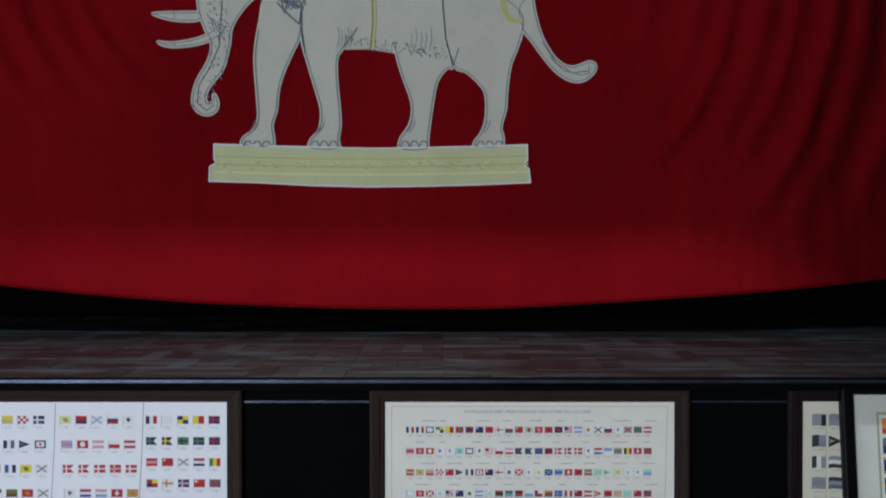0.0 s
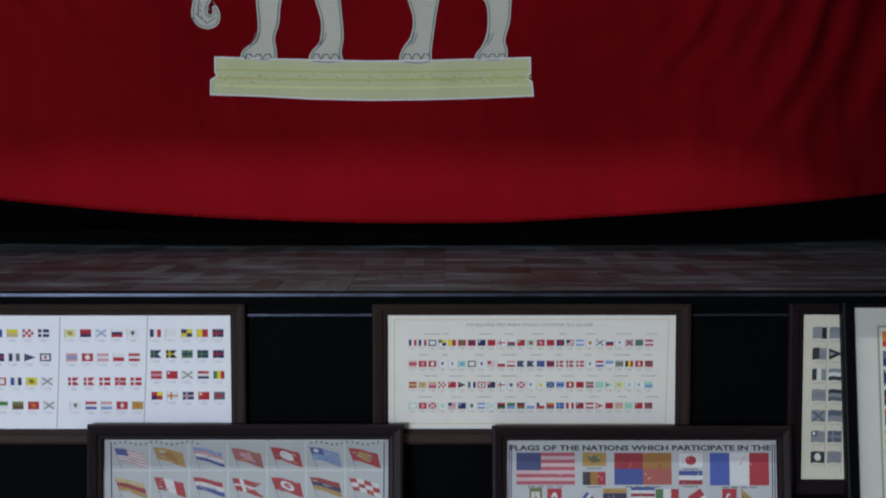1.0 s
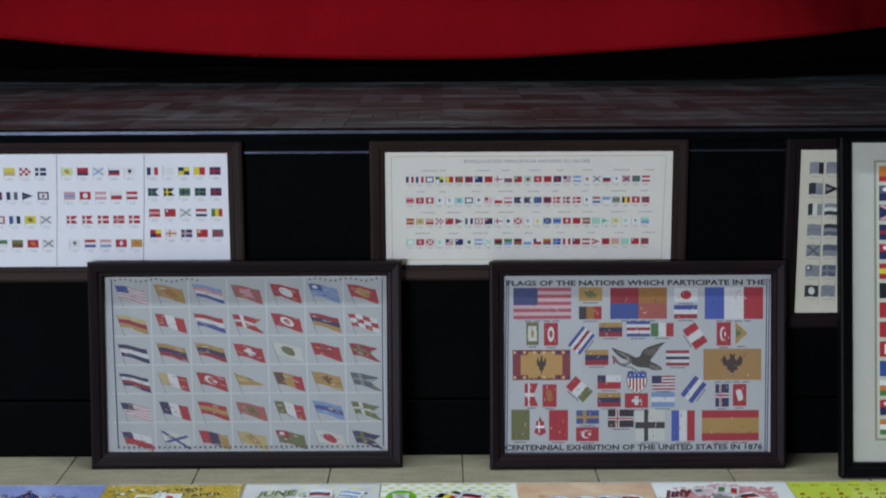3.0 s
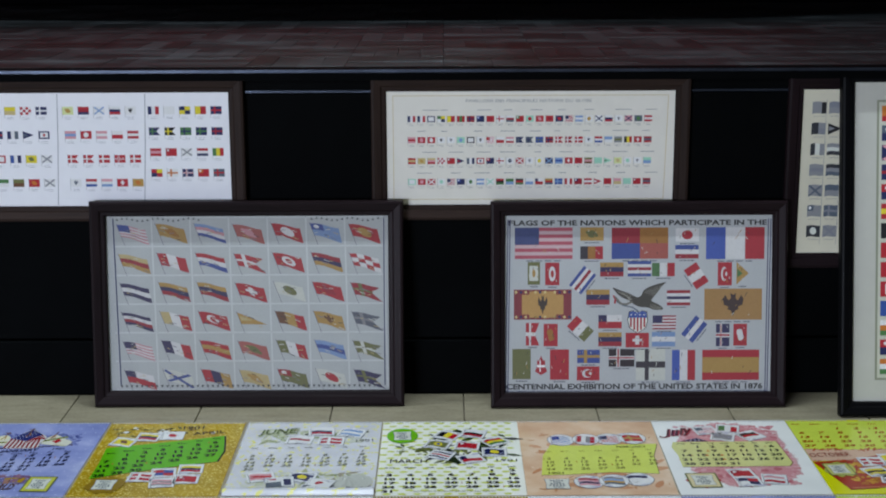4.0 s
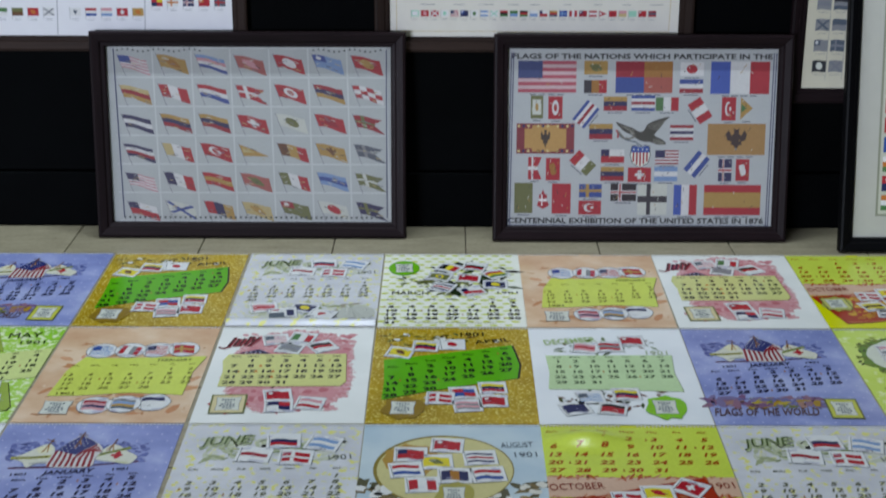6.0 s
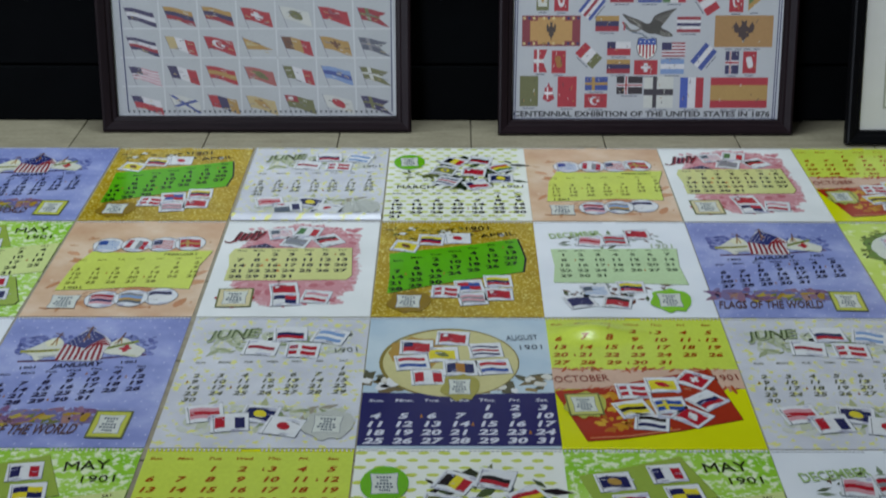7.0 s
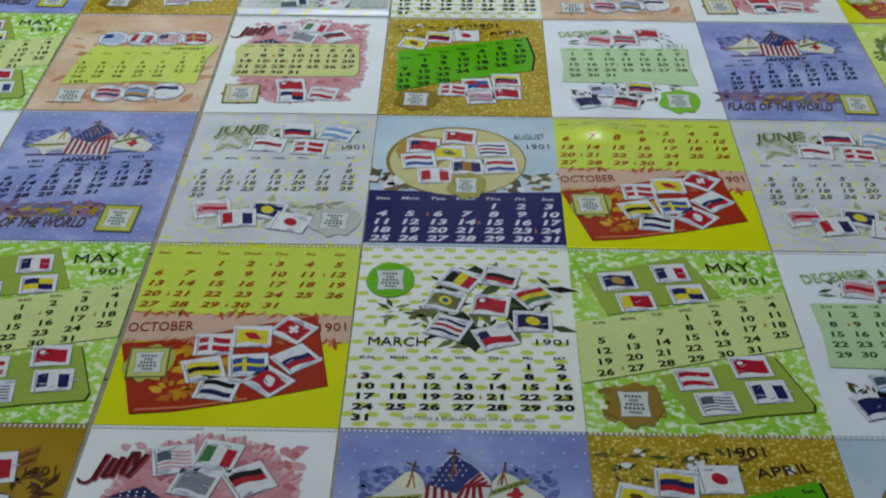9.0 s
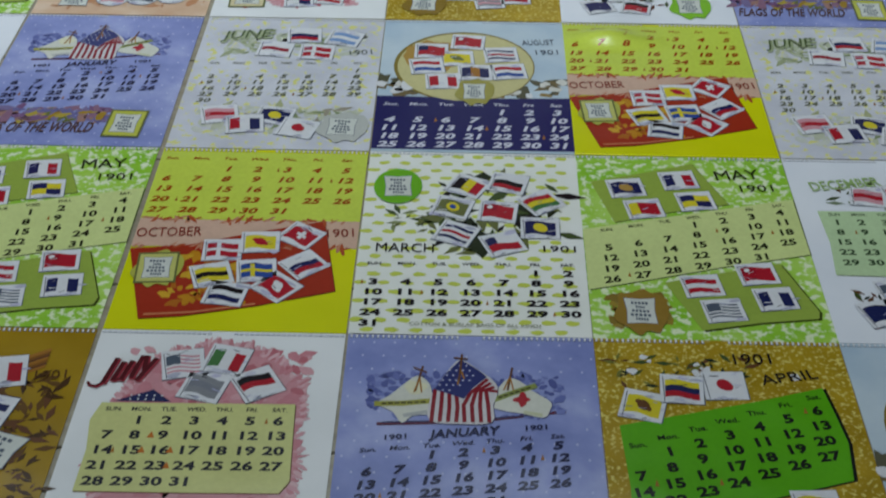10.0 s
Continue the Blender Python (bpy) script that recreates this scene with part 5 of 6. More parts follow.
    ink.line([uv(0.45, 0.215), uv(0.46, 0.15), uv(0.475, 0.19)], 0.002, "ochre")
    ink.put("flag_cap", ob, INK_VINYL, "printed cap draped in a striped flag")
    title(ob, "JANUARY", 0.48, 0.41, 0.0135, hexc("171c44"), 7, 0.078, 0.25, 0.035)
    title(ob, "1901", 0.22, 0.432, 0.008, hexc("171c44"), 7, 0.024, 0.1, 0.03, "year")
    title(ob, "1901", 0.75, 0.386, 0.008, hexc("171c44"), 7, 0.024, 0.1, 0.03, "year")
    dates(ob, 2, 31, 0.122, 0.519, 0.83, 0.453, 0.0465, hexc("171c44"), 0.0125, 1.35, 0.3, 0.04, 0.036, 7, 0, (), True)
    scatter(ob, "landscape", 60, 4, (0.0, 0.7), (0.75, 0.83), 0.016, [hexc("7c5a80"), hexc("8f6a80"), hexc("6d6a9c"), hexc("a07a70"), hexc("7d719a")], 1, 0.4, 0.35, "painted field")
    scatter(ob, "flower_field", 22, 14, (0.25, 0.66), (0.765, 0.84), 0.012, [hexc("b7a23c"), hexc("a8862c"), "olive"], 1.6, 0.4, 0.4, "painted yellow flowers")
    title(ob, "FLAGS OF THE WORLD", 0.325, 0.887, 0.03, hexc("5c4136"), 1, 0.178, 0.15, 0.02, "lettering")
    sack(ob, 0.785, 0.85, 0.036, 0.052, -2, None, hexc("c6c850"))
    return ob


def february():
    ob = sheet("tan calendar page for February with oval flag medallions", G_FEB)
    scatter(ob, "brush_texture", 120, 63, (0.04, 0.97), (0.2, 0.95), 0.008, [hexc("c08a60"), hexc("cf9a74"), hexc("e2c4a6")], 0.2, 0.4, 0.35)
    scatter(ob, "wash_texture", 26, 5, (0.1, 0.95), (0.22, 0.92), 0.022, [hexc("c98d62"), hexc("d8a47e"), hexc("cf9a70")], 0, 0.4, 0.4)
    panel(ob, [(0.22, 0.35), (0.42, 0.365), (0.7, 0.35), (0.98, 0.34), (0.97, 0.38), (0.93, 0.5), (0.92, 0.74), (0.6, 0.72), (0.3, 0.75), (0.12, 0.755), (0.15, 0.5)],
          hexc("d3df62"), "date_scroll", "yellow-green scroll", hexc("5d5a2a"), 2)
    cards(ob, [(0.3, 0.285, 0, GR), (0.48, 0.28, -6, ("v", "red", "white", "grey", "red")), (0.65, 0.275, 4, US), (0.82, 0.265, 8, ("c", "red", "gold"))], 0.054, 0.062, 3, True)
    cards(ob, [(0.43, 0.845, 4, ("h", "crimson", "pink", "navy", "pink")), (0.6, 0.835, 2, ("h", "grey", "sky", "gold", "slate")), (0.77, 0.815, 10, ("h", "navy", "white", "white"))], 0.056, 0.062, 3, True)
    title(ob, "FEBRUARY", 0.79, 0.385, 0.011, hexc("4a4a18"), 2, 0.062)
    dates(ob, 5, 28, 0.19, 0.5, 0.91, 0.475, 0.046, hexc("6c6a2c"), 0.0115, 1.2, 0.1, 0.02, 0.05)
    sack(ob, 0.215, 0.87, 0.046, 0.05, 0)
    title(ob, "1901", 0.22, 0.735, 0.009, hexc("4a4a18"), 2, 0.03, 0, 0.02, "year")
    return ob


def march():
    ob = sheet("white calendar page for March with lime dashes", G_MAR)
    ink = Ink(ST + 0.0002)
    for j in range(22):
        for i in range(10):
            x, y = uv((i + 0.25 + 0.5 * (j % 2)) / 10, (j + 0.6) / 22)
            if x > SW / 2 - 0.01:
                continue
            ink.blob(x, y, 0.0085, 0.0047, hexc("d2dc5c"), 0.22, 10, i * 31 + j)
    tagged(ink.put("dash_pattern", ob, INK_VINYL), kind="stuff")
    twigs(ob, 60, 6, 0.62, 0.36, 0.25, 0.21, ["deep", "leaf", "olive", "black"], 0.05)
    panel(ob, [(0.55, 0.12), (0.62, 0.17), (0.55, 0.24), (0.48, 0.17)], "deep", "dark_leaf", "", None, 3)
    panel(ob, [(0.52, 0.46), (0.63, 0.52), (0.55, 0.62), (0.46, 0.54)], "deep", "dark_leaf", "", None, 3)
    panel(ob, [(0.7, 0.3), (0.82, 0.38), (0.72, 0.46), (0.66, 0.38)], "deep", "dark_leaf", "", None, 3)
    twigs(ob, 22, 7, 0.27, 0.42, 0.14, 0.05, ["leaf", "olive", hexc("8a9464")], 0.026)
    cards(ob, [(0.48, 0.21, -26, BE), (0.67, 0.19, -13, ("h", "white", "black", "red")), (0.82, 0.3, 34, ("h", "red", "yellow", "green")), (0.41, 0.34, -15, ("d", "olive", "yellow", "blue")),
               (0.62, 0.36, -6, ("k", "red", "crimson")), (0.43, 0.49, -22, ("h", "navy", "white", "red", "white", "navy")), (0.81, 0.45, 0, ("d", "navy", "yellow")), (0.64, 0.54, 22, CL)], 0.052, 0.050)
    sack(ob, 0.15, 0.22, 0.036, 0.05, 3, hexc("6fb81e"), None, "disc")
    title(ob, "MARCH", 0.205, 0.575, 0.021, "black", 0, 0.075)
    title(ob, "1901", 0.89, 0.565, 0.014, "black", 0, 0.042, 0, 0.0, "year")
    dates(ob, 5, 31, 0.08, 0.702, 0.92, 0.694, 0.0503, "black", 0.0125, 1.5, 0, 0.04, 0.045)
    title(ob, "COTTON & BURLAP BAGS OF ALL KINDS", 0.52, 0.955, 0.007, "olive", 0, 0.16, 0, 0.0, "lettering")
    return ob


def april():
    ob = sheet("golden brown calendar page for April with green panel", G_APR)
    panel(ob, [(0.07, 0.37), (0.3, 0.325), (0.6, 0.265), (0.88, 0.2), (0.9, 0.3), (0.92, 0.42), (0.9, 0.56), (0.6, 0.63), (0.3, 0.71), (0.08, 0.78), (0.085, 0.6)], hexc("5cb00c"), "date_panel", "bright green panel", hexc("0c1206"), 1, (0.004, -0.001))
    twigs(ob, 44, 9, 0.38, 0.15, 0.3, 0.06, ["leaf", "brown", "deep", hexc("7a7a34")], 0.022)
    scatter(ob, "blossom", 9, 11, (0.08, 0.8), (0.08, 0.16), 0.006, ["white"], 3, 0.3, 0.8)
    cards(ob, [(0.17, 0.29, -14, ("p", "yellow", "brown")), (0.33, 0.22, -4, CO), (0.5, 0.2, 2, JP), (0.43, 0.765, -2, DK), (0.57, 0.71, 8, ("q", "red", "blue", "blue", "red")),
               (0.59, 0.835, 8, ("h", "pink", "grey", "pink", "grey")), (0.745, 0.66, 4, ("h", "yellow", "navy", "red")), (0.745, 0.79, 2, ("k", "red", "crimson"))], 0.05, 0.05)
    title(ob, "1901", 0.63, 0.085, 0.02, "black", 3, 0.044, 0, 0.0, "year")
    title(ob, "APRIL", 0.76, 0.16, 0.018, "black", 12, 0.068)
    dates(ob, 1, 30, 0.13, 0.503, 0.835, 0.297, 0.0592, hexc("10190c"), 0.0142, 1.25, 0, 0.04, 0.056, 10, 0, (), True)
    sack(ob, 0.21, 0.86, 0.04, 0.048, -2, hexc("8f7320"))
    return ob


def may():
    ob = sheet("leafy green calendar page for May with pale date band", G_MAY)
    panel(ob, [(0.06, 0.165), (0.3, 0.11), (0.56, 0.042), (0.6, 0.12), (0.69, 0.29), (0.4, 0.345), (0.15, 0.405)], hexc("9db44a"), "flag_board", "olive green card", "leaf", 1)
    panel(ob, [(0.33, 0.725), (0.85, 0.615), (0.96, 0.855), (0.95, 0.89), (0.7, 0.915), (0.455, 0.955)], hexc("9db44a"), "flag_board", "olive green card", hexc("3e4a1a"), 1, (0.003, -0.003))
    panel(ob, [(0.002, 0.448), (0.3, 0.39), (0.6, 0.33), (0.995, 0.253), (0.998, 0.566), (0.6, 0.64), (0.3, 0.705), (0.002, 0.768)], hexc("d6e294"), "date_band", "pale yellow-green band", "leaf", 3)
    cards(ob, [(0.225, 0.202, 9, ("d", "navy", "gold")), (0.48, 0.151, 9, FR), (0.295, 0.325, 9, ("v", "yellow", "red", "red")), (0.54, 0.276, 9, ("q", "navy", "yellow", "yellow", "navy")),
               (0.49, 0.74, 8, ("h", "red", "white", "red")), (0.74, 0.675, 8, ("k", "red", "crimson")), (0.56, 0.86, 8, ("u", "slate", "slate")), (0.79, 0.8, 8, ("v", "navy", "white", "navy"))], 0.05, 0.046, 2)
    title(ob, "MAY", 0.76, 0.115, 0.026, "deep", 6, 0.062)
    title(ob, "1901", 0.84, 0.195, 0.018, "deep", 4, 0.046, 0, 0.0, "year")
    dates(ob, 3, 31, 0.11, 0.492, 0.917, 0.335, 0.0558, "deep", 0.0135, 1.2, 0.1, 0.03, 0.042, 10)
    scatter(ob, "brown_wash", 46, 44, (0.09, 0.33), (0.79, 0.95), 0.008, [hexc("96823a"), hexc("a08a34"), hexc("8a7430")], 2, 0.4, 0.7)
    sack(ob, 0.21, 0.87, 0.036, 0.05, 0, hexc("9a7a30"))
    return ob


def june():
    ob = sheet("pale grey calendar page for June with yellow flecks", G_JUN)
    scatter(ob, "olive_wash", 90, 61, (0.12, 0.9), (0.12, 0.3), 0.011, [hexc("cdd1bc"), hexc("bfc6a8"), hexc("d6d8cc")], 0.4, 0.4, 0.5)
    scatter(ob, "olive_wash", 90, 62, (0.1, 0.95), (0.72, 0.9), 0.011, [hexc("cdd1bc"), hexc("c6cab0"), hexc("d6d8cc")], 0.4, 0.4, 0.5)
    twigs(ob, 40, 14, 0.42, 0.24, 0.28, 0.07, [hexc("a8b088"), hexc("8d9a70"), hexc("bcc2a4")], 0.035)
    twigs(ob, 34, 15, 0.5, 0.78, 0.3, 0.05, [hexc("b4b88a"), hexc("8d9a70"), hexc("a29a86")], 0.035)
    cards(ob, [(0.42, 0.265, -6, ("h", "white", "crimson", "white")), (0.565, 0.15, 4, RU), (0.65, 0.285, -2, ("c", "red", "white")), (0.79, 0.17, -14, AR),
               (0.22, 0.77, 12, ("h", "pink", "red", "pink")), (0.36, 0.835, 8, ("v", "red", "white", "navy")), (0.5, 0.775, -10, ("d", "navy", "yellow")), (0.63, 0.86, -14, ("d", "white", "red"))], 0.056, 0.052)
    title(ob, "JUNE", 0.262, 0.157, 0.032, hexc("a9b48c"), 8, 0.082, 0.25, 0.03, "title_shade")
    title(ob, "JUNE", 0.25, 0.15, 0.03, hexc("55663a"), 8, 0.078, 0.25, 0.01)
    title(ob, "1901", 0.89, 0.285, 0.017, hexc("6d7368"), 8, 0.036, 0, 0.0, "year")
    dates(ob, 6, 30, 0.115, 0.448, 0.885, 0.43, 0.045, hexc("747760"), 0.0125, 1.25, 0.25, 0.02, 0.06)
    sack(ob, 0.85, 0.845, 0.04, 0.048, -2, hexc("c2c4bc"))
    return ob


def july():
    ob = sheet("white calendar page for July with pink watercolour wash", G_JUL)
    ink = Ink(ST + 0.0002)
    x, y = uv(0.51, 0.475)
    r = random.Random(41)
    ring = [(x + 0.108 * (1 + r.uniform(-0.09, 0.09)) * math.copysign(abs(math.cos(a * 0.1047)) ** 0.75, math.cos(a * 0.1047)),
             y + 0.168 * (1 + r.uniform(-0.06, 0.06)) * math.copysign(abs(math.sin(a * 0.1047)) ** 0.75, math.sin(a * 0.1047))) for a in range(60)]
    ink.poly(smooth_ring(ring, 2), hexc("d4959b"))
    ink.put("pink_wash", ob, INK_VINYL, "pink watercolour wash")
    ink, rim = Ink(ST + 0.0002), smooth_ring(ring, 4)
    for i, (rx, ry) in enumerate(rim):
        ink.level = 0.3 + (i % 8) * 0.1
        out = math.atan2(ry - y, rx - x)
        ink.blob(rx, ry, r.uniform(0.004, 0.011), r.uniform(0.002, 0.004), hexc(("e3b9bd", "cf8a91", "dba6ab")[i % 3]), 0.4, 9, i, out + r.uniform(-0.5, 0.5))
    tagged(ink.put("wash_rim", ob, INK_VINYL), kind="stuff")
    scatter(ob, "wash_texture", 220, 17, (0.16, 0.87), (0.09, 0.88), 0.009, [hexc("c27079"), hexc("cf8890"), hexc("dba5aa")], 0.4, 0.3, 0.7)
    ink = Ink(ST + 0.0002)
    ink.level = 3
    ink.poly([uv(0.14, 0.31), uv(0.28, 0.26), uv(0.36, 0.31)], "navy")
    ink.up()
    for i in range(9):
        x, y = uv(0.2 + (i % 5) * 0.03, 0.285 + (i // 5) * 0.016)
        ink.blob(x, y, 0.0014, 0.0014, "white", 0, 6, i)
    ink.put("starred_corner", ob, INK_VINYL)
    panel(ob, [(0.095, 0.317), (0.84, 0.31), (0.85, 0.45), (0.862, 0.602), (0.855, 0.615), (0.83, 0.648), (0.5, 0.652), (0.09, 0.654), (0.092, 0.5), (0.07, 0.387)], hexc("d6d78c"), "date_panel", "pale yellow panel", "brown", 4)
    cards(ob, [(0.37, 0.15, 12, ("u", "pink", "slate")), (0.54, 0.13, -12, IT), (0.475, 0.243, -14, ("h", "grey", "edge", "grey")), (0.68, 0.23, 30, ("h", "black", "red", "white")),
               (0.47, 0.745, 10, ("k", "red", "crimson")), (0.49, 0.845, 4, ("q", "navy", "red", "white", "navy")), (0.67, 0.82, -8, ("h", "pink", "white", "red"))], 0.05, 0.052, 3)
    # brushed month name
    strokes = ([(0.102, 0.135), (0.075, 0.235)], [(0.075, 0.235), (0.05, 0.252), (0.022, 0.246), (0.015, 0.236)], [(0.133, 0.15), (0.11, 0.225)], [(0.11, 0.225), (0.14, 0.22)],
               [(0.165, 0.145), (0.142, 0.222)], [(0.202, 0.122), (0.178, 0.212)], [(0.218, 0.122), (0.222, 0.182)], [(0.256, 0.132), (0.205, 0.222)])
    for own in ((0, 1), (2, 3, 4), (5,), (6, 7)):
        ink = Ink(ST + 0.0002)
        for k in own:
            thin = 0.5 if k in (1, 3) else 1.0
            ink.level = 15
            ink.line([uv(a + 0.005, b + 0.004) for a, b in strokes[k]], 0.0072 * thin, hexc("a03440"))
            ink.level = 16
            ink.line([uv(*p) for p in strokes[k]], 0.0056 * thin, hexc("560c16"))
        ink.put("letter", ob, INK_VINYL)
    dates(ob, 1, 31, 0.15, 0.388, 0.785, 0.381, 0.0575, hexc("23252e"), 0.0135, 1.3, 0, 0.035, 0.045, 0, 0, (9, 16, 17, 24))
    sack(ob, 0.19, 0.83, 0.04, 0.05, 2, "red", hexc("dccfa0"), "star")
    return ob


def august():
    ob = sheet("pale blue calendar page for August with navy date panel", G_AUG)
    scatter(ob, "field", 50, 18, (0.0, 1.0), (0.47, 0.6), 0.016, [hexc("7a6a48"), hexc("9a8450"), hexc("5c5a44")], 0, 0.4, 0.5, "painted field")
    scatter(ob, "cotton_field", 34, 19, (0.0, 1.0), (0.48, 0.6), 0.010, ["white", hexc("dcdad0")], 1.5, 0.35, 0.8, "painted white cotton bolls")
    ink = Ink(ST + 0.0002)
    ink.level = 3
    x, y = uv(0.45, 0.375)
    ink.blob(x, y, 0.111, 0.116, hexc("8a7a3a"), 0, 40)
    ink.up().blob(x + 0.002, y - 0.001, 0.107, 0.112, hexc("d2c98e"), 0, 40)
    ink.up().blob(x - 0.05, y + 0.03, 0.045, 0.055, hexc("b58f46"), 0.1, 24, 3)
    ink.put("medallion", ob, INK_VINYL, "printed tan oval")
    panel(ob, [(0.0, 0.615), (0.3, 0.62), (0.6, 0.625), (1.0, 0.615), (1.0, 0.985), (0.0, 0.985)], hexc("262660"), "date_panel", "navy blue panel", None, 4)
    cards(ob, [(0.27, 0.26, 0, ("l", "red", "red", "navy")), (0.47, 0.185, -4, ("k", "red", "crimson")), (0.65, 0.285, 6, ("h", "navy", "white", "red", "white", "navy")), (0.25, 0.385, 8, NL),
               (0.41, 0.32, 4, ("p", "yellow", "olive")), (0.69, 0.42, 8, NL), (0.34, 0.5, 4, ("v", "red", "white", "red")), (0.51, 0.43, 2, ("v", "navy", "ochre", "navy"))], 0.054, 0.05, 5)
    title(ob, "AUGUST", 0.855, 0.18, 0.019, "slate", 4, 0.052)
    title(ob, "1901", 0.9, 0.26, 0.017, "slate", 4, 0.036, 0, 0.0, "year")
    dates(ob, 4, 31, 0.08, 0.73, 0.93, 0.725, 0.0565, hexc("dcdce8"), 0.0155, 1.35, 0.25, 0.035, 0.055, 0, 0, (), True)
    sack(ob, 0.505, 0.575, 0.032, 0.046, 0, hexc("a8a050"))
    return ob


def october():
    ob = sheet("yellow calendar page for October with red flag card", G_OCT)
    panel(ob, [(0.0, 0.02), (1, 0.02), (1, 0.43), (0, 0.43)], hexc("d0e052"), "date_panel", "pale yellow panel", None, 1)
    panel(ob, [(0.0, 0.43), (0.4, 0.435), (1, 0.43), (1, 0.58), (0.6, 0.575), (0, 0.585)], hexc("d9b49c"), "month_band", "salmon pink band", None, 2)
    scatter(ob, "band_edge", 40, 21, (0.0, 1.0), (0.425, 0.44), 0.008, [hexc("b5542c"), hexc("c98a6a")], 2.5, 0.4, 0.25)
    scatter(ob, "band_edge", 30, 22, (0.0, 1.0), (0.575, 0.59), 0.008, [hexc("b5542c"), hexc("c98a6a")], 2.5, 0.4, 0.25)
    panel(ob, [(0.0, 0.6), (0.25, 0.575), (0.5, 0.51), (0.84, 0.43), (0.93, 0.8), (0.6, 0.88), (0.3, 0.935), (0.13, 0.95)], hexc("a8321a"), "flag_board", "rust red card", hexc("5a1a0c"), 3)
    ink = Ink(ST + 0.0002)
    ink.level = 4
    ink.line([uv(0.15, 0.93), uv(0.35, 0.915), uv(0.6, 0.87)], 0.003, hexc("d08a5a"))
    ink.put("card_edge", ob, INK_VINYL)
    scatter(ob, "autumn_leaves", 70, 23, (0.2, 0.55), (0.62, 0.88), 0.009, [hexc("c98a1c"), hexc("b5691c"), hexc("d6a62c")], 4.2, 0.4, 0.6, "printed yellow leaves")
    cards(ob, [(0.41, 0.6, 4, ("c", "red", "white")), (0.57, 0.555, 4, ("p", "yellow", "red")), (0.745, 0.515, -32, CH), (0.78, 0.67, 40, ("h", "white", "navy", "red")),
               (0.58, 0.705, 8, SE), (0.39, 0.73, 18, ("h", "yellow", "black", "yellow")), (0.68, 0.785, -40, ("p", "red", "white")), (0.47, 0.825, -8, ("h", "black", "white", "navy"))], 0.051, 0.048, 4)
    title(ob, "OCTOBER", 0.15, 0.51, 0.022, hexc("8a2c1a"), 4, 0.085)
    title(ob, "1901", 0.92, 0.5, 0.02, hexc("8a2c1a"), 6, 0.035, 0, 0.0, "year")
    dates(ob, 2, 31, 0.06, 0.131, 0.907, 0.129, 0.0625, hexc("a8480c"), 0.0135, 1.3, 0.3, 0.03, 0.066, 0, 0, (), True)
    sack(ob, 0.145, 0.7, 0.034, 0.044, 4, hexc("b8b850"), hexc("c9c870"))
    return ob


def december():
    ob = sheet("white calendar page for December with pale green panel", G_DEC)
    twigs(ob, 44, 26, 0.5, 0.22, 0.28, 0.06, ["leaf", hexc("7f9070"), "brown", hexc("9aa890")], 0.026)
    twigs(ob, 50, 27, 0.42, 0.76, 0.3, 0.07, ["leaf", "brown", hexc("6a3a2a"), "deep"], 0.028)
    panel(ob, [(0.09, 0.32), (0.89, 0.31), (0.87, 0.5), (0.89, 0.69), (0.5, 0.675), (0.08, 0.67), (0.1, 0.5)], hexc("c3dcaa"), "date_panel", "pale green panel", hexc("7f9070"), 3)
    cards(ob, [(0.35, 0.23, -8, ("h", "pink", "red", "pink")), (0.51, 0.22, 2, ("h", "red", "grey", "red")), (0.66, 0.15, 4, ("k", "red", "crimson")), (0.32, 0.755, 8, ("u", "sky", "slate")),
               (0.54, 0.72, 2, CO), (0.22, 0.86, 18, ("p", "navy")), (0.44, 0.86, -10, ("h", "black", "red", "red"))], 0.05, 0.05, 4)
    title(ob, "DECEMBER", 0.26, 0.16, 0.024, hexc("a3bf78"), 10, 0.1, 0, 0.02)
    title(ob, "1901", 0.8, 0.29, 0.02, hexc("a9b98e"), 0, 0.04, 0, 0.0, "year")
    dates(ob, 0, 31, 0.165, 0.385, 0.82, 0.375, 0.055, hexc("3e5538"), 0.0125, 1.25, 0, 0.03, 0.045)
    sack(ob, 0.75, 0.845, 0.038, 0.052, 0, "lime")
    return ob


def brown_page():
    ob = sheet("brown calendar page with brushwood and a white sack", G_NOV)
    twigs(ob, 70, 31, 0.82, 0.35, 0.14, 0.16, ["brown", hexc("4a3010"), hexc("6a4a1c")], 0.03)
    twigs(ob, 36, 33, 0.9, 0.62, 0.08, 0.08, ["brown", hexc("4a3010")], 0.02)
    ink = Ink(ST + 0.0002)
    ink.level = 4
    for i in range(7):
        ink.line([uv(0.55, 0.3 - i * 0.012), uv(0.84, 0.17 - i * 0.012)], 0.005, ("ochre", "brown", hexc("8a5a20"))[i % 3])
    ink.put("sheaf", ob, INK_VINYL, "printed bundle of brown sticks")
    cards(ob, [(0.68, 0.2, 10, ("v", "red", "white", "red")), (0.68, 0.36, -12, ("h", "navy", "white", "red")), (0.44, 0.26, 8, ("p", "navy", "gold"))], 0.06, 0.056, 5)
    panel(ob, [(0.5, 0.42), (0.84, 0.46), (0.86, 0.5), (0.72, 0.6), (0.5, 0.56)], hexc("8a4a1c"), "wood_block", "rust brown block", "brown", 3)
    sack(ob, 0.76, 0.5, 0.06, 0.05, -20)
    title(ob, "1901", 0.88, 0.21, 0.018, hexc("5a3a10"), 6, 0.036, 0, 0.0, "year")
    dates(ob, 5, 30, 0.12, 0.7, 0.9, 0.69, 0.05, hexc("4a3010"), 0.0125, 1.2, 0, 0.02)
    return ob


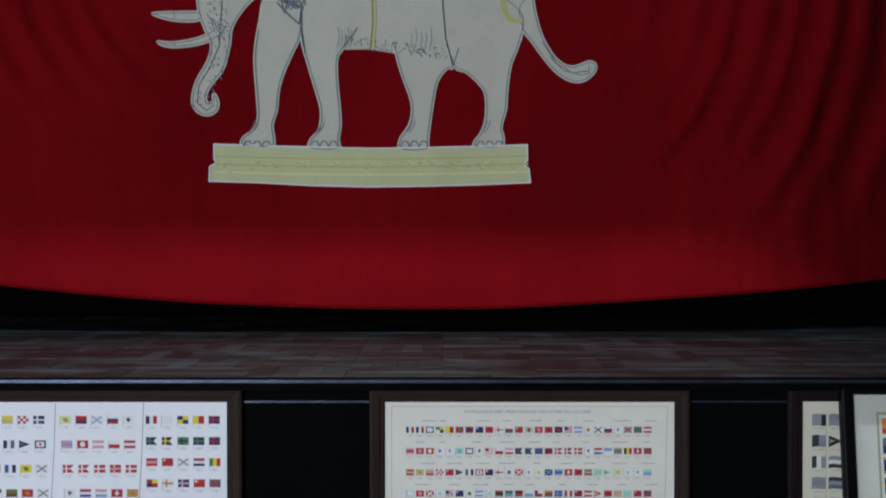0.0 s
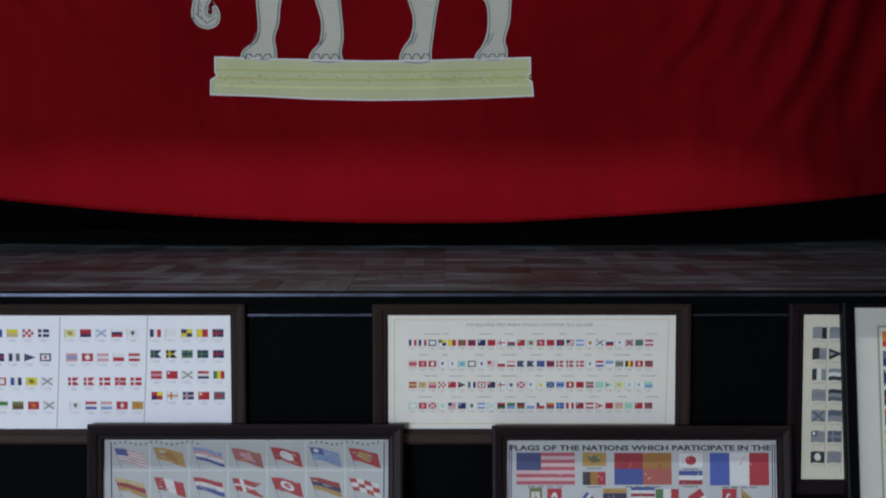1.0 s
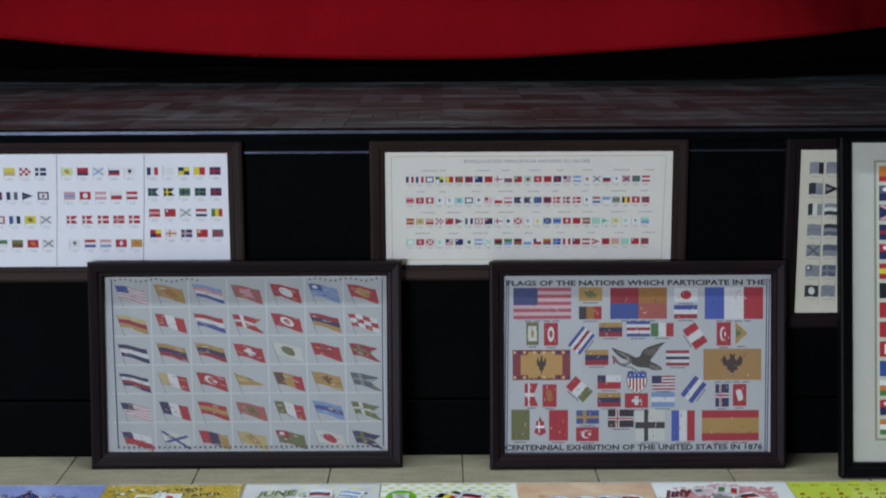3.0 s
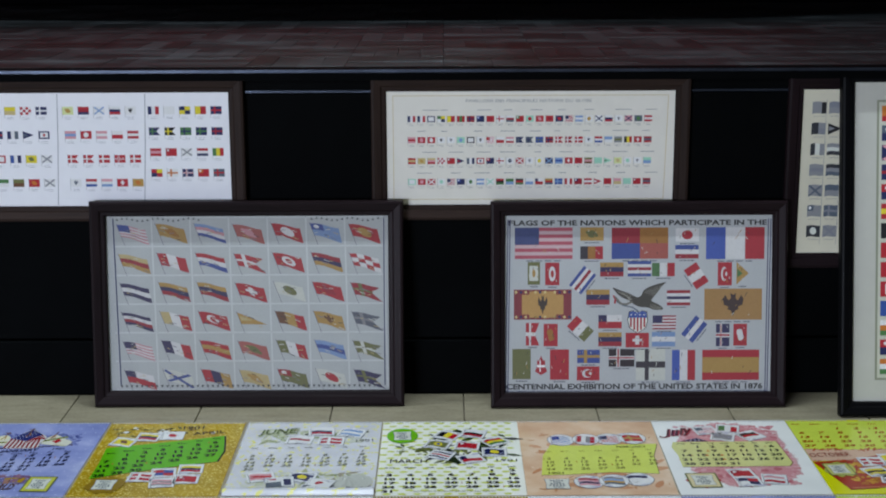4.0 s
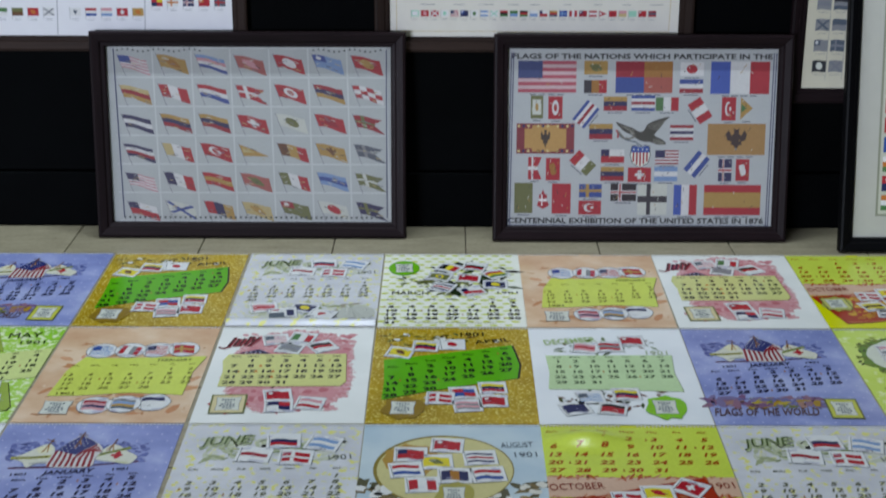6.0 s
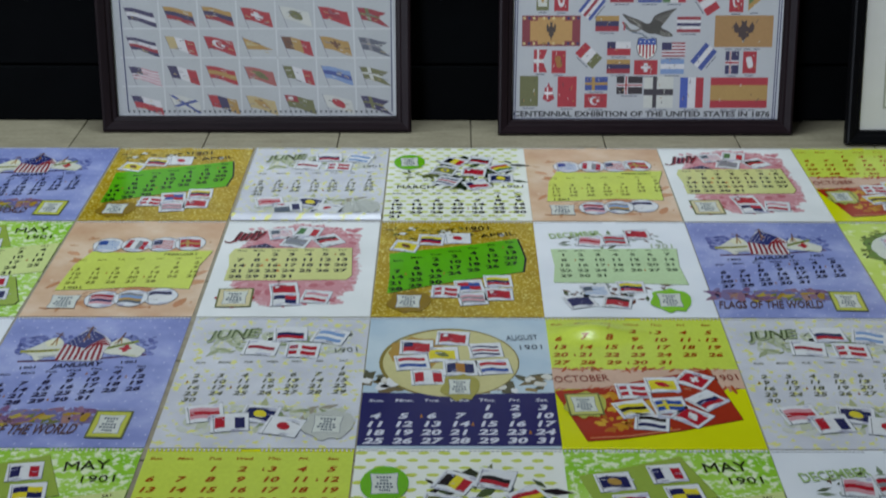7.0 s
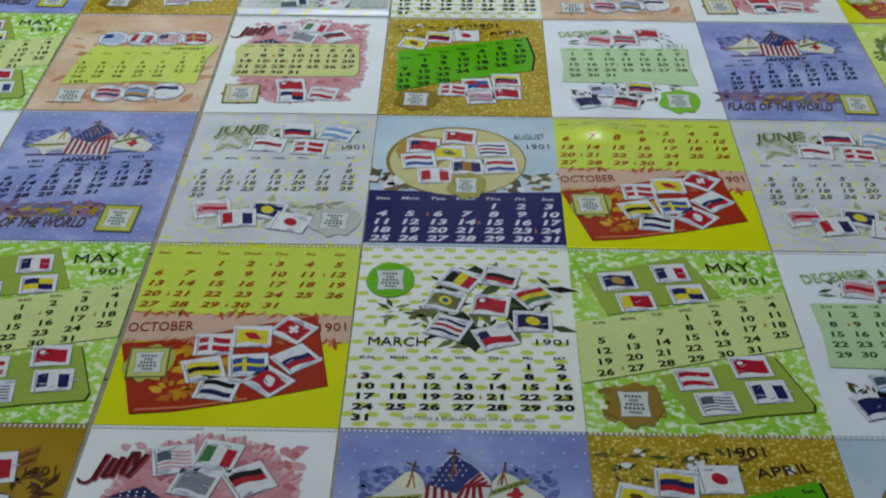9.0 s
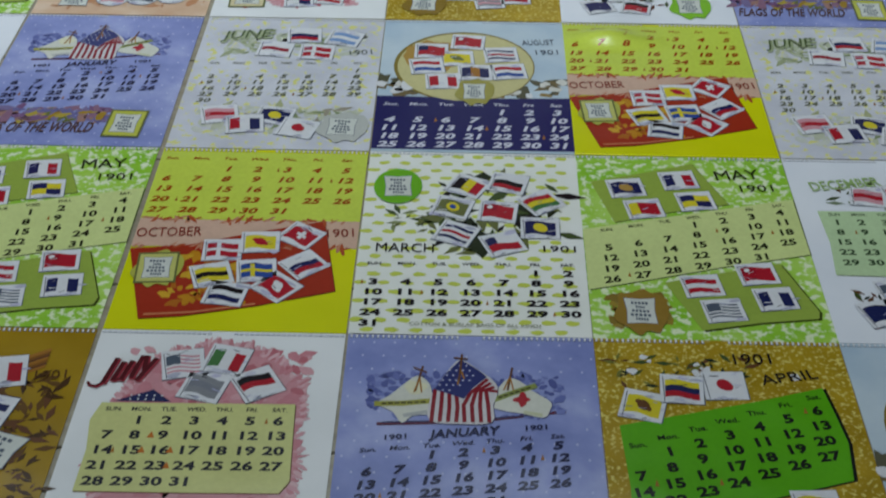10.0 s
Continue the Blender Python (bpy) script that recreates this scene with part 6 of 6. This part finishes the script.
def green_page():
    ob = sheet("lime green calendar page with leafy oval wreath", G_SEP)
    x, y = uv(0.5, 0.32)
    ink = Ink(ST + 0.0002)
    ink.level = 1
    ink.blob(x, y, 0.128, 0.105, hexc("6b8f34"), 0.06, 60, 2)
    ink.up().blob(x, y, 0.112, 0.090, hexc("dfe4d4"), 0.02, 40, 3)
    ink.put("wreath", ob, INK_VINYL, "printed green wreath")
    r, ink = random.Random(8), Ink(ST + 0.0002)
    ink.level = 3
    for i in range(110):
        a = r.uniform(0, 6.283)
        q = r.uniform(0.94, 1.12)
        ink.blob(x + 0.122 * q * math.cos(a), y + 0.099 * q * math.sin(a), 0.006, 0.003, ("leaf", hexc("7f8f3c"), hexc("6a7a2c"))[i % 3], 0.3, 7, i, r.uniform(0, 3))
    tagged(ink.put("wreath_leaves", ob, INK_VINYL), kind="stuff")
    cards(ob, [(0.3, 0.25, 0, ("h", "pink", "white", "grey")), (0.3, 0.38, 4, ("h", "sky", "white", "sky")), (0.5, 0.2, -6, ("c", "red", "white")), (0.52, 0.34, 6, FR),
               (0.7, 0.26, -4, NL), (0.7, 0.4, 4, US)], 0.056, 0.05, 3)
    dates(ob, 0, 30, 0.12, 0.7, 0.9, 0.69, 0.05, hexc("4d5a20"), 0.0125, 1.2, 0, 0.03)
    return ob


PAGES = {"jan": january, "feb": february, "mar": march, "apr": april, "may": may, "jun": june, "jul": july, "aug": august, "oct": october, "dec": december,
         "brown": brown_page, "green": green_page}
COLS = {"a": -0.8825, "b": -0.584, "c": -0.285, "d": 0.0105, "e": 0.303, "f": 0.597, "g": 0.8925}
ROWS = [(2.8495, "a jan b apr c jun d mar e feb f jul g oct"), (2.427, "a may b feb c jul d apr e dec f jan g green"),
        (2.006, "a dec b jan c jun d aug e oct f jun"), (1.5865, "b may c oct d mar e may f dec"), (1.168, "b brown c jul d jan e apr f aug")]


def bulged(ob, height, names):
    """Lets a sheet that does not lie flat rise by height(x, y), print and all."""
    for o in ob.children:
        me = o.data.copy()
        if o.name.split(".")[0] in names:
            bm = bmesh.new()
            bm.from_mesh(me)
            for axis, half in ((0, SW / 2), (1, SH / 2)):
                q = -half + 0.004
                while q < half:
                    co, no = [0, 0, 0], [0, 0, 0]
                    co[axis], no[axis] = q, 1
                    bmesh.ops.bisect_plane(bm, geom=bm.verts[:] + bm.edges[:] + bm.faces[:], plane_co=co, plane_no=no)
                    q += 0.006 if axis else 0.012
            bm.to_mesh(me)
            bm.free()
        for v in me.vertices:
            v.co.z += height(v.co.x, v.co.y)
        for p in me.polygons:
            p.use_smooth = o.name.split(".")[0] in names
        o.data = me


def edge_roll(x, y):
    """The near edge stands off the floor and rolls down."""
    d = y + SH / 2
    return 0.0096 * math.exp(-((d - 0.017) / 0.012) ** 2)


def dome(x, y):
    """A soft bubble near the upper left."""
    return 0.0145 * math.exp(-(((x + 0.072) / 0.05) ** 2 + ((y - 0.152) / 0.027) ** 2))


laid, rnd = {}, random.Random(12)
for cy, text in ROWS:
    words = text.split()
    for col, month in zip(words[::2], words[1::2]):
        place = pose(COLS[col] + rnd.uniform(-0.0008, 0.0008), cy + rnd.uniform(-0.0008, 0.0008), 0.0, 0, 0, rnd.uniform(-0.2, 0.2))
        if (cy, month) in ((2.8495, "jun"), (2.006, "oct")) and col in "ce":
            special = PAGES[month]()
            special.matrix_basis = place
            if month == "jun":
                bulged(special, edge_roll, ("page",))
            else:
                bulged(special, dome, ("page", "date_panel"))
        elif month in laid:
            copy_thing(laid[month], place)
        else:
            laid[month] = PAGES[month]()
            laid[month].matrix_basis = place

# ---------------------------------------------------------------- floor tiles and stage parquet
FLOOR = tagged(new("floor"), "beige stone-look floor tiles with narrow grout joints", "floor", kind="structure")
tile = mesh_from(box(-0.1475, -0.1475, -0.008, 0.1475, 0.1475, 0.0, 0.0012), "tile", TILE)
for i in range(-5, 5):
    for j in range(10):
        ob = new("tile", tile)
        ob.parent = FLOOR
        ob.location = (0.042 + 0.2975 * (i + 0.5), YF - 0.155 - 0.2975 * j, 0)
bm = bmesh.new()


def slab(bm, cx, cy, hx, hy, z0, z1):
    """A plain block, top and sides, without operators."""
    lo = [bm.verts.new((cx + sx * hx, cy + sy * hy, z0)) for sx, sy in ((-1, -1), (1, -1), (1, 1), (-1, 1))]
    hi = [bm.verts.new((cx + sx * (hx - 0.0006), cy + sy * (hy - 0.0006), z1)) for sx, sy in ((-1, -1), (1, -1), (1, 1), (-1, 1))]
    bm.faces.new(hi)
    for k in range(4):
        bm.faces.new((lo[k], lo[(k + 1) % 4], hi[(k + 1) % 4], hi[k]))


for i in range(-30, 14):
    for j in range(0, 51):
        if -5 <= i < 5 and j < 10:
            continue
        slab(bm, 0.042 + 0.2975 * (i + 0.5), YF - 0.155 - 0.2975 * j, 0.1475, 0.1475, -0.008, 0.0)
rest = part("tile_rest", bm, TILE, FLOOR)
tagged(rest, kind="stuff")

strip = mesh_from(box(-0.1107, -0.0275, -0.011, 0.1107, 0.0275, 0.0, 0.0005), "parquet_strip", PARQUET)
r = random.Random(21)
for bi in range(-6, 6):
    for bj in range(0, 6):
        for k in range(4):
            ob = new("parquet_strip", strip)
            ob.parent = STAGE
            cx, cy, turn = bi * 0.222 + 0.11, YF + 0.022 + 0.111 + bj * 0.222, 0 if (bi + bj) % 2 else 90
            d = (k - 1.5) * 0.0555
            ob.matrix_local = pose(cx + (d if turn else 0), cy + (0 if turn else d), STAGE_Z - 0.0005 - r.random() * 0.0012, 0, 0, turn + r.uniform(-0.4, 0.4))
bm = bmesh.new()
for bi in range(-40, 18):
    for bj in range(0, 10):
        if -6 <= bi < 6 and bj < 6:
            continue
        for k in range(4):
            cx, cy, turn, d = bi * 0.222 + 0.11, YF + 0.133 + bj * 0.222, (bi + bj) % 2 == 0, (k - 1.5) * 0.0555
            hx, hy = (0.0275, 0.1107) if turn else (0.1107, 0.0275)
            cx, cy = cx + (d if turn else 0), cy + (0 if turn else d)
            slab(bm, cx, cy, hx, hy, STAGE_Z - 0.0115, STAGE_Z - 0.0012)
tagged(part("parquet_rest", bm, PARQUET, STAGE), kind="stuff")
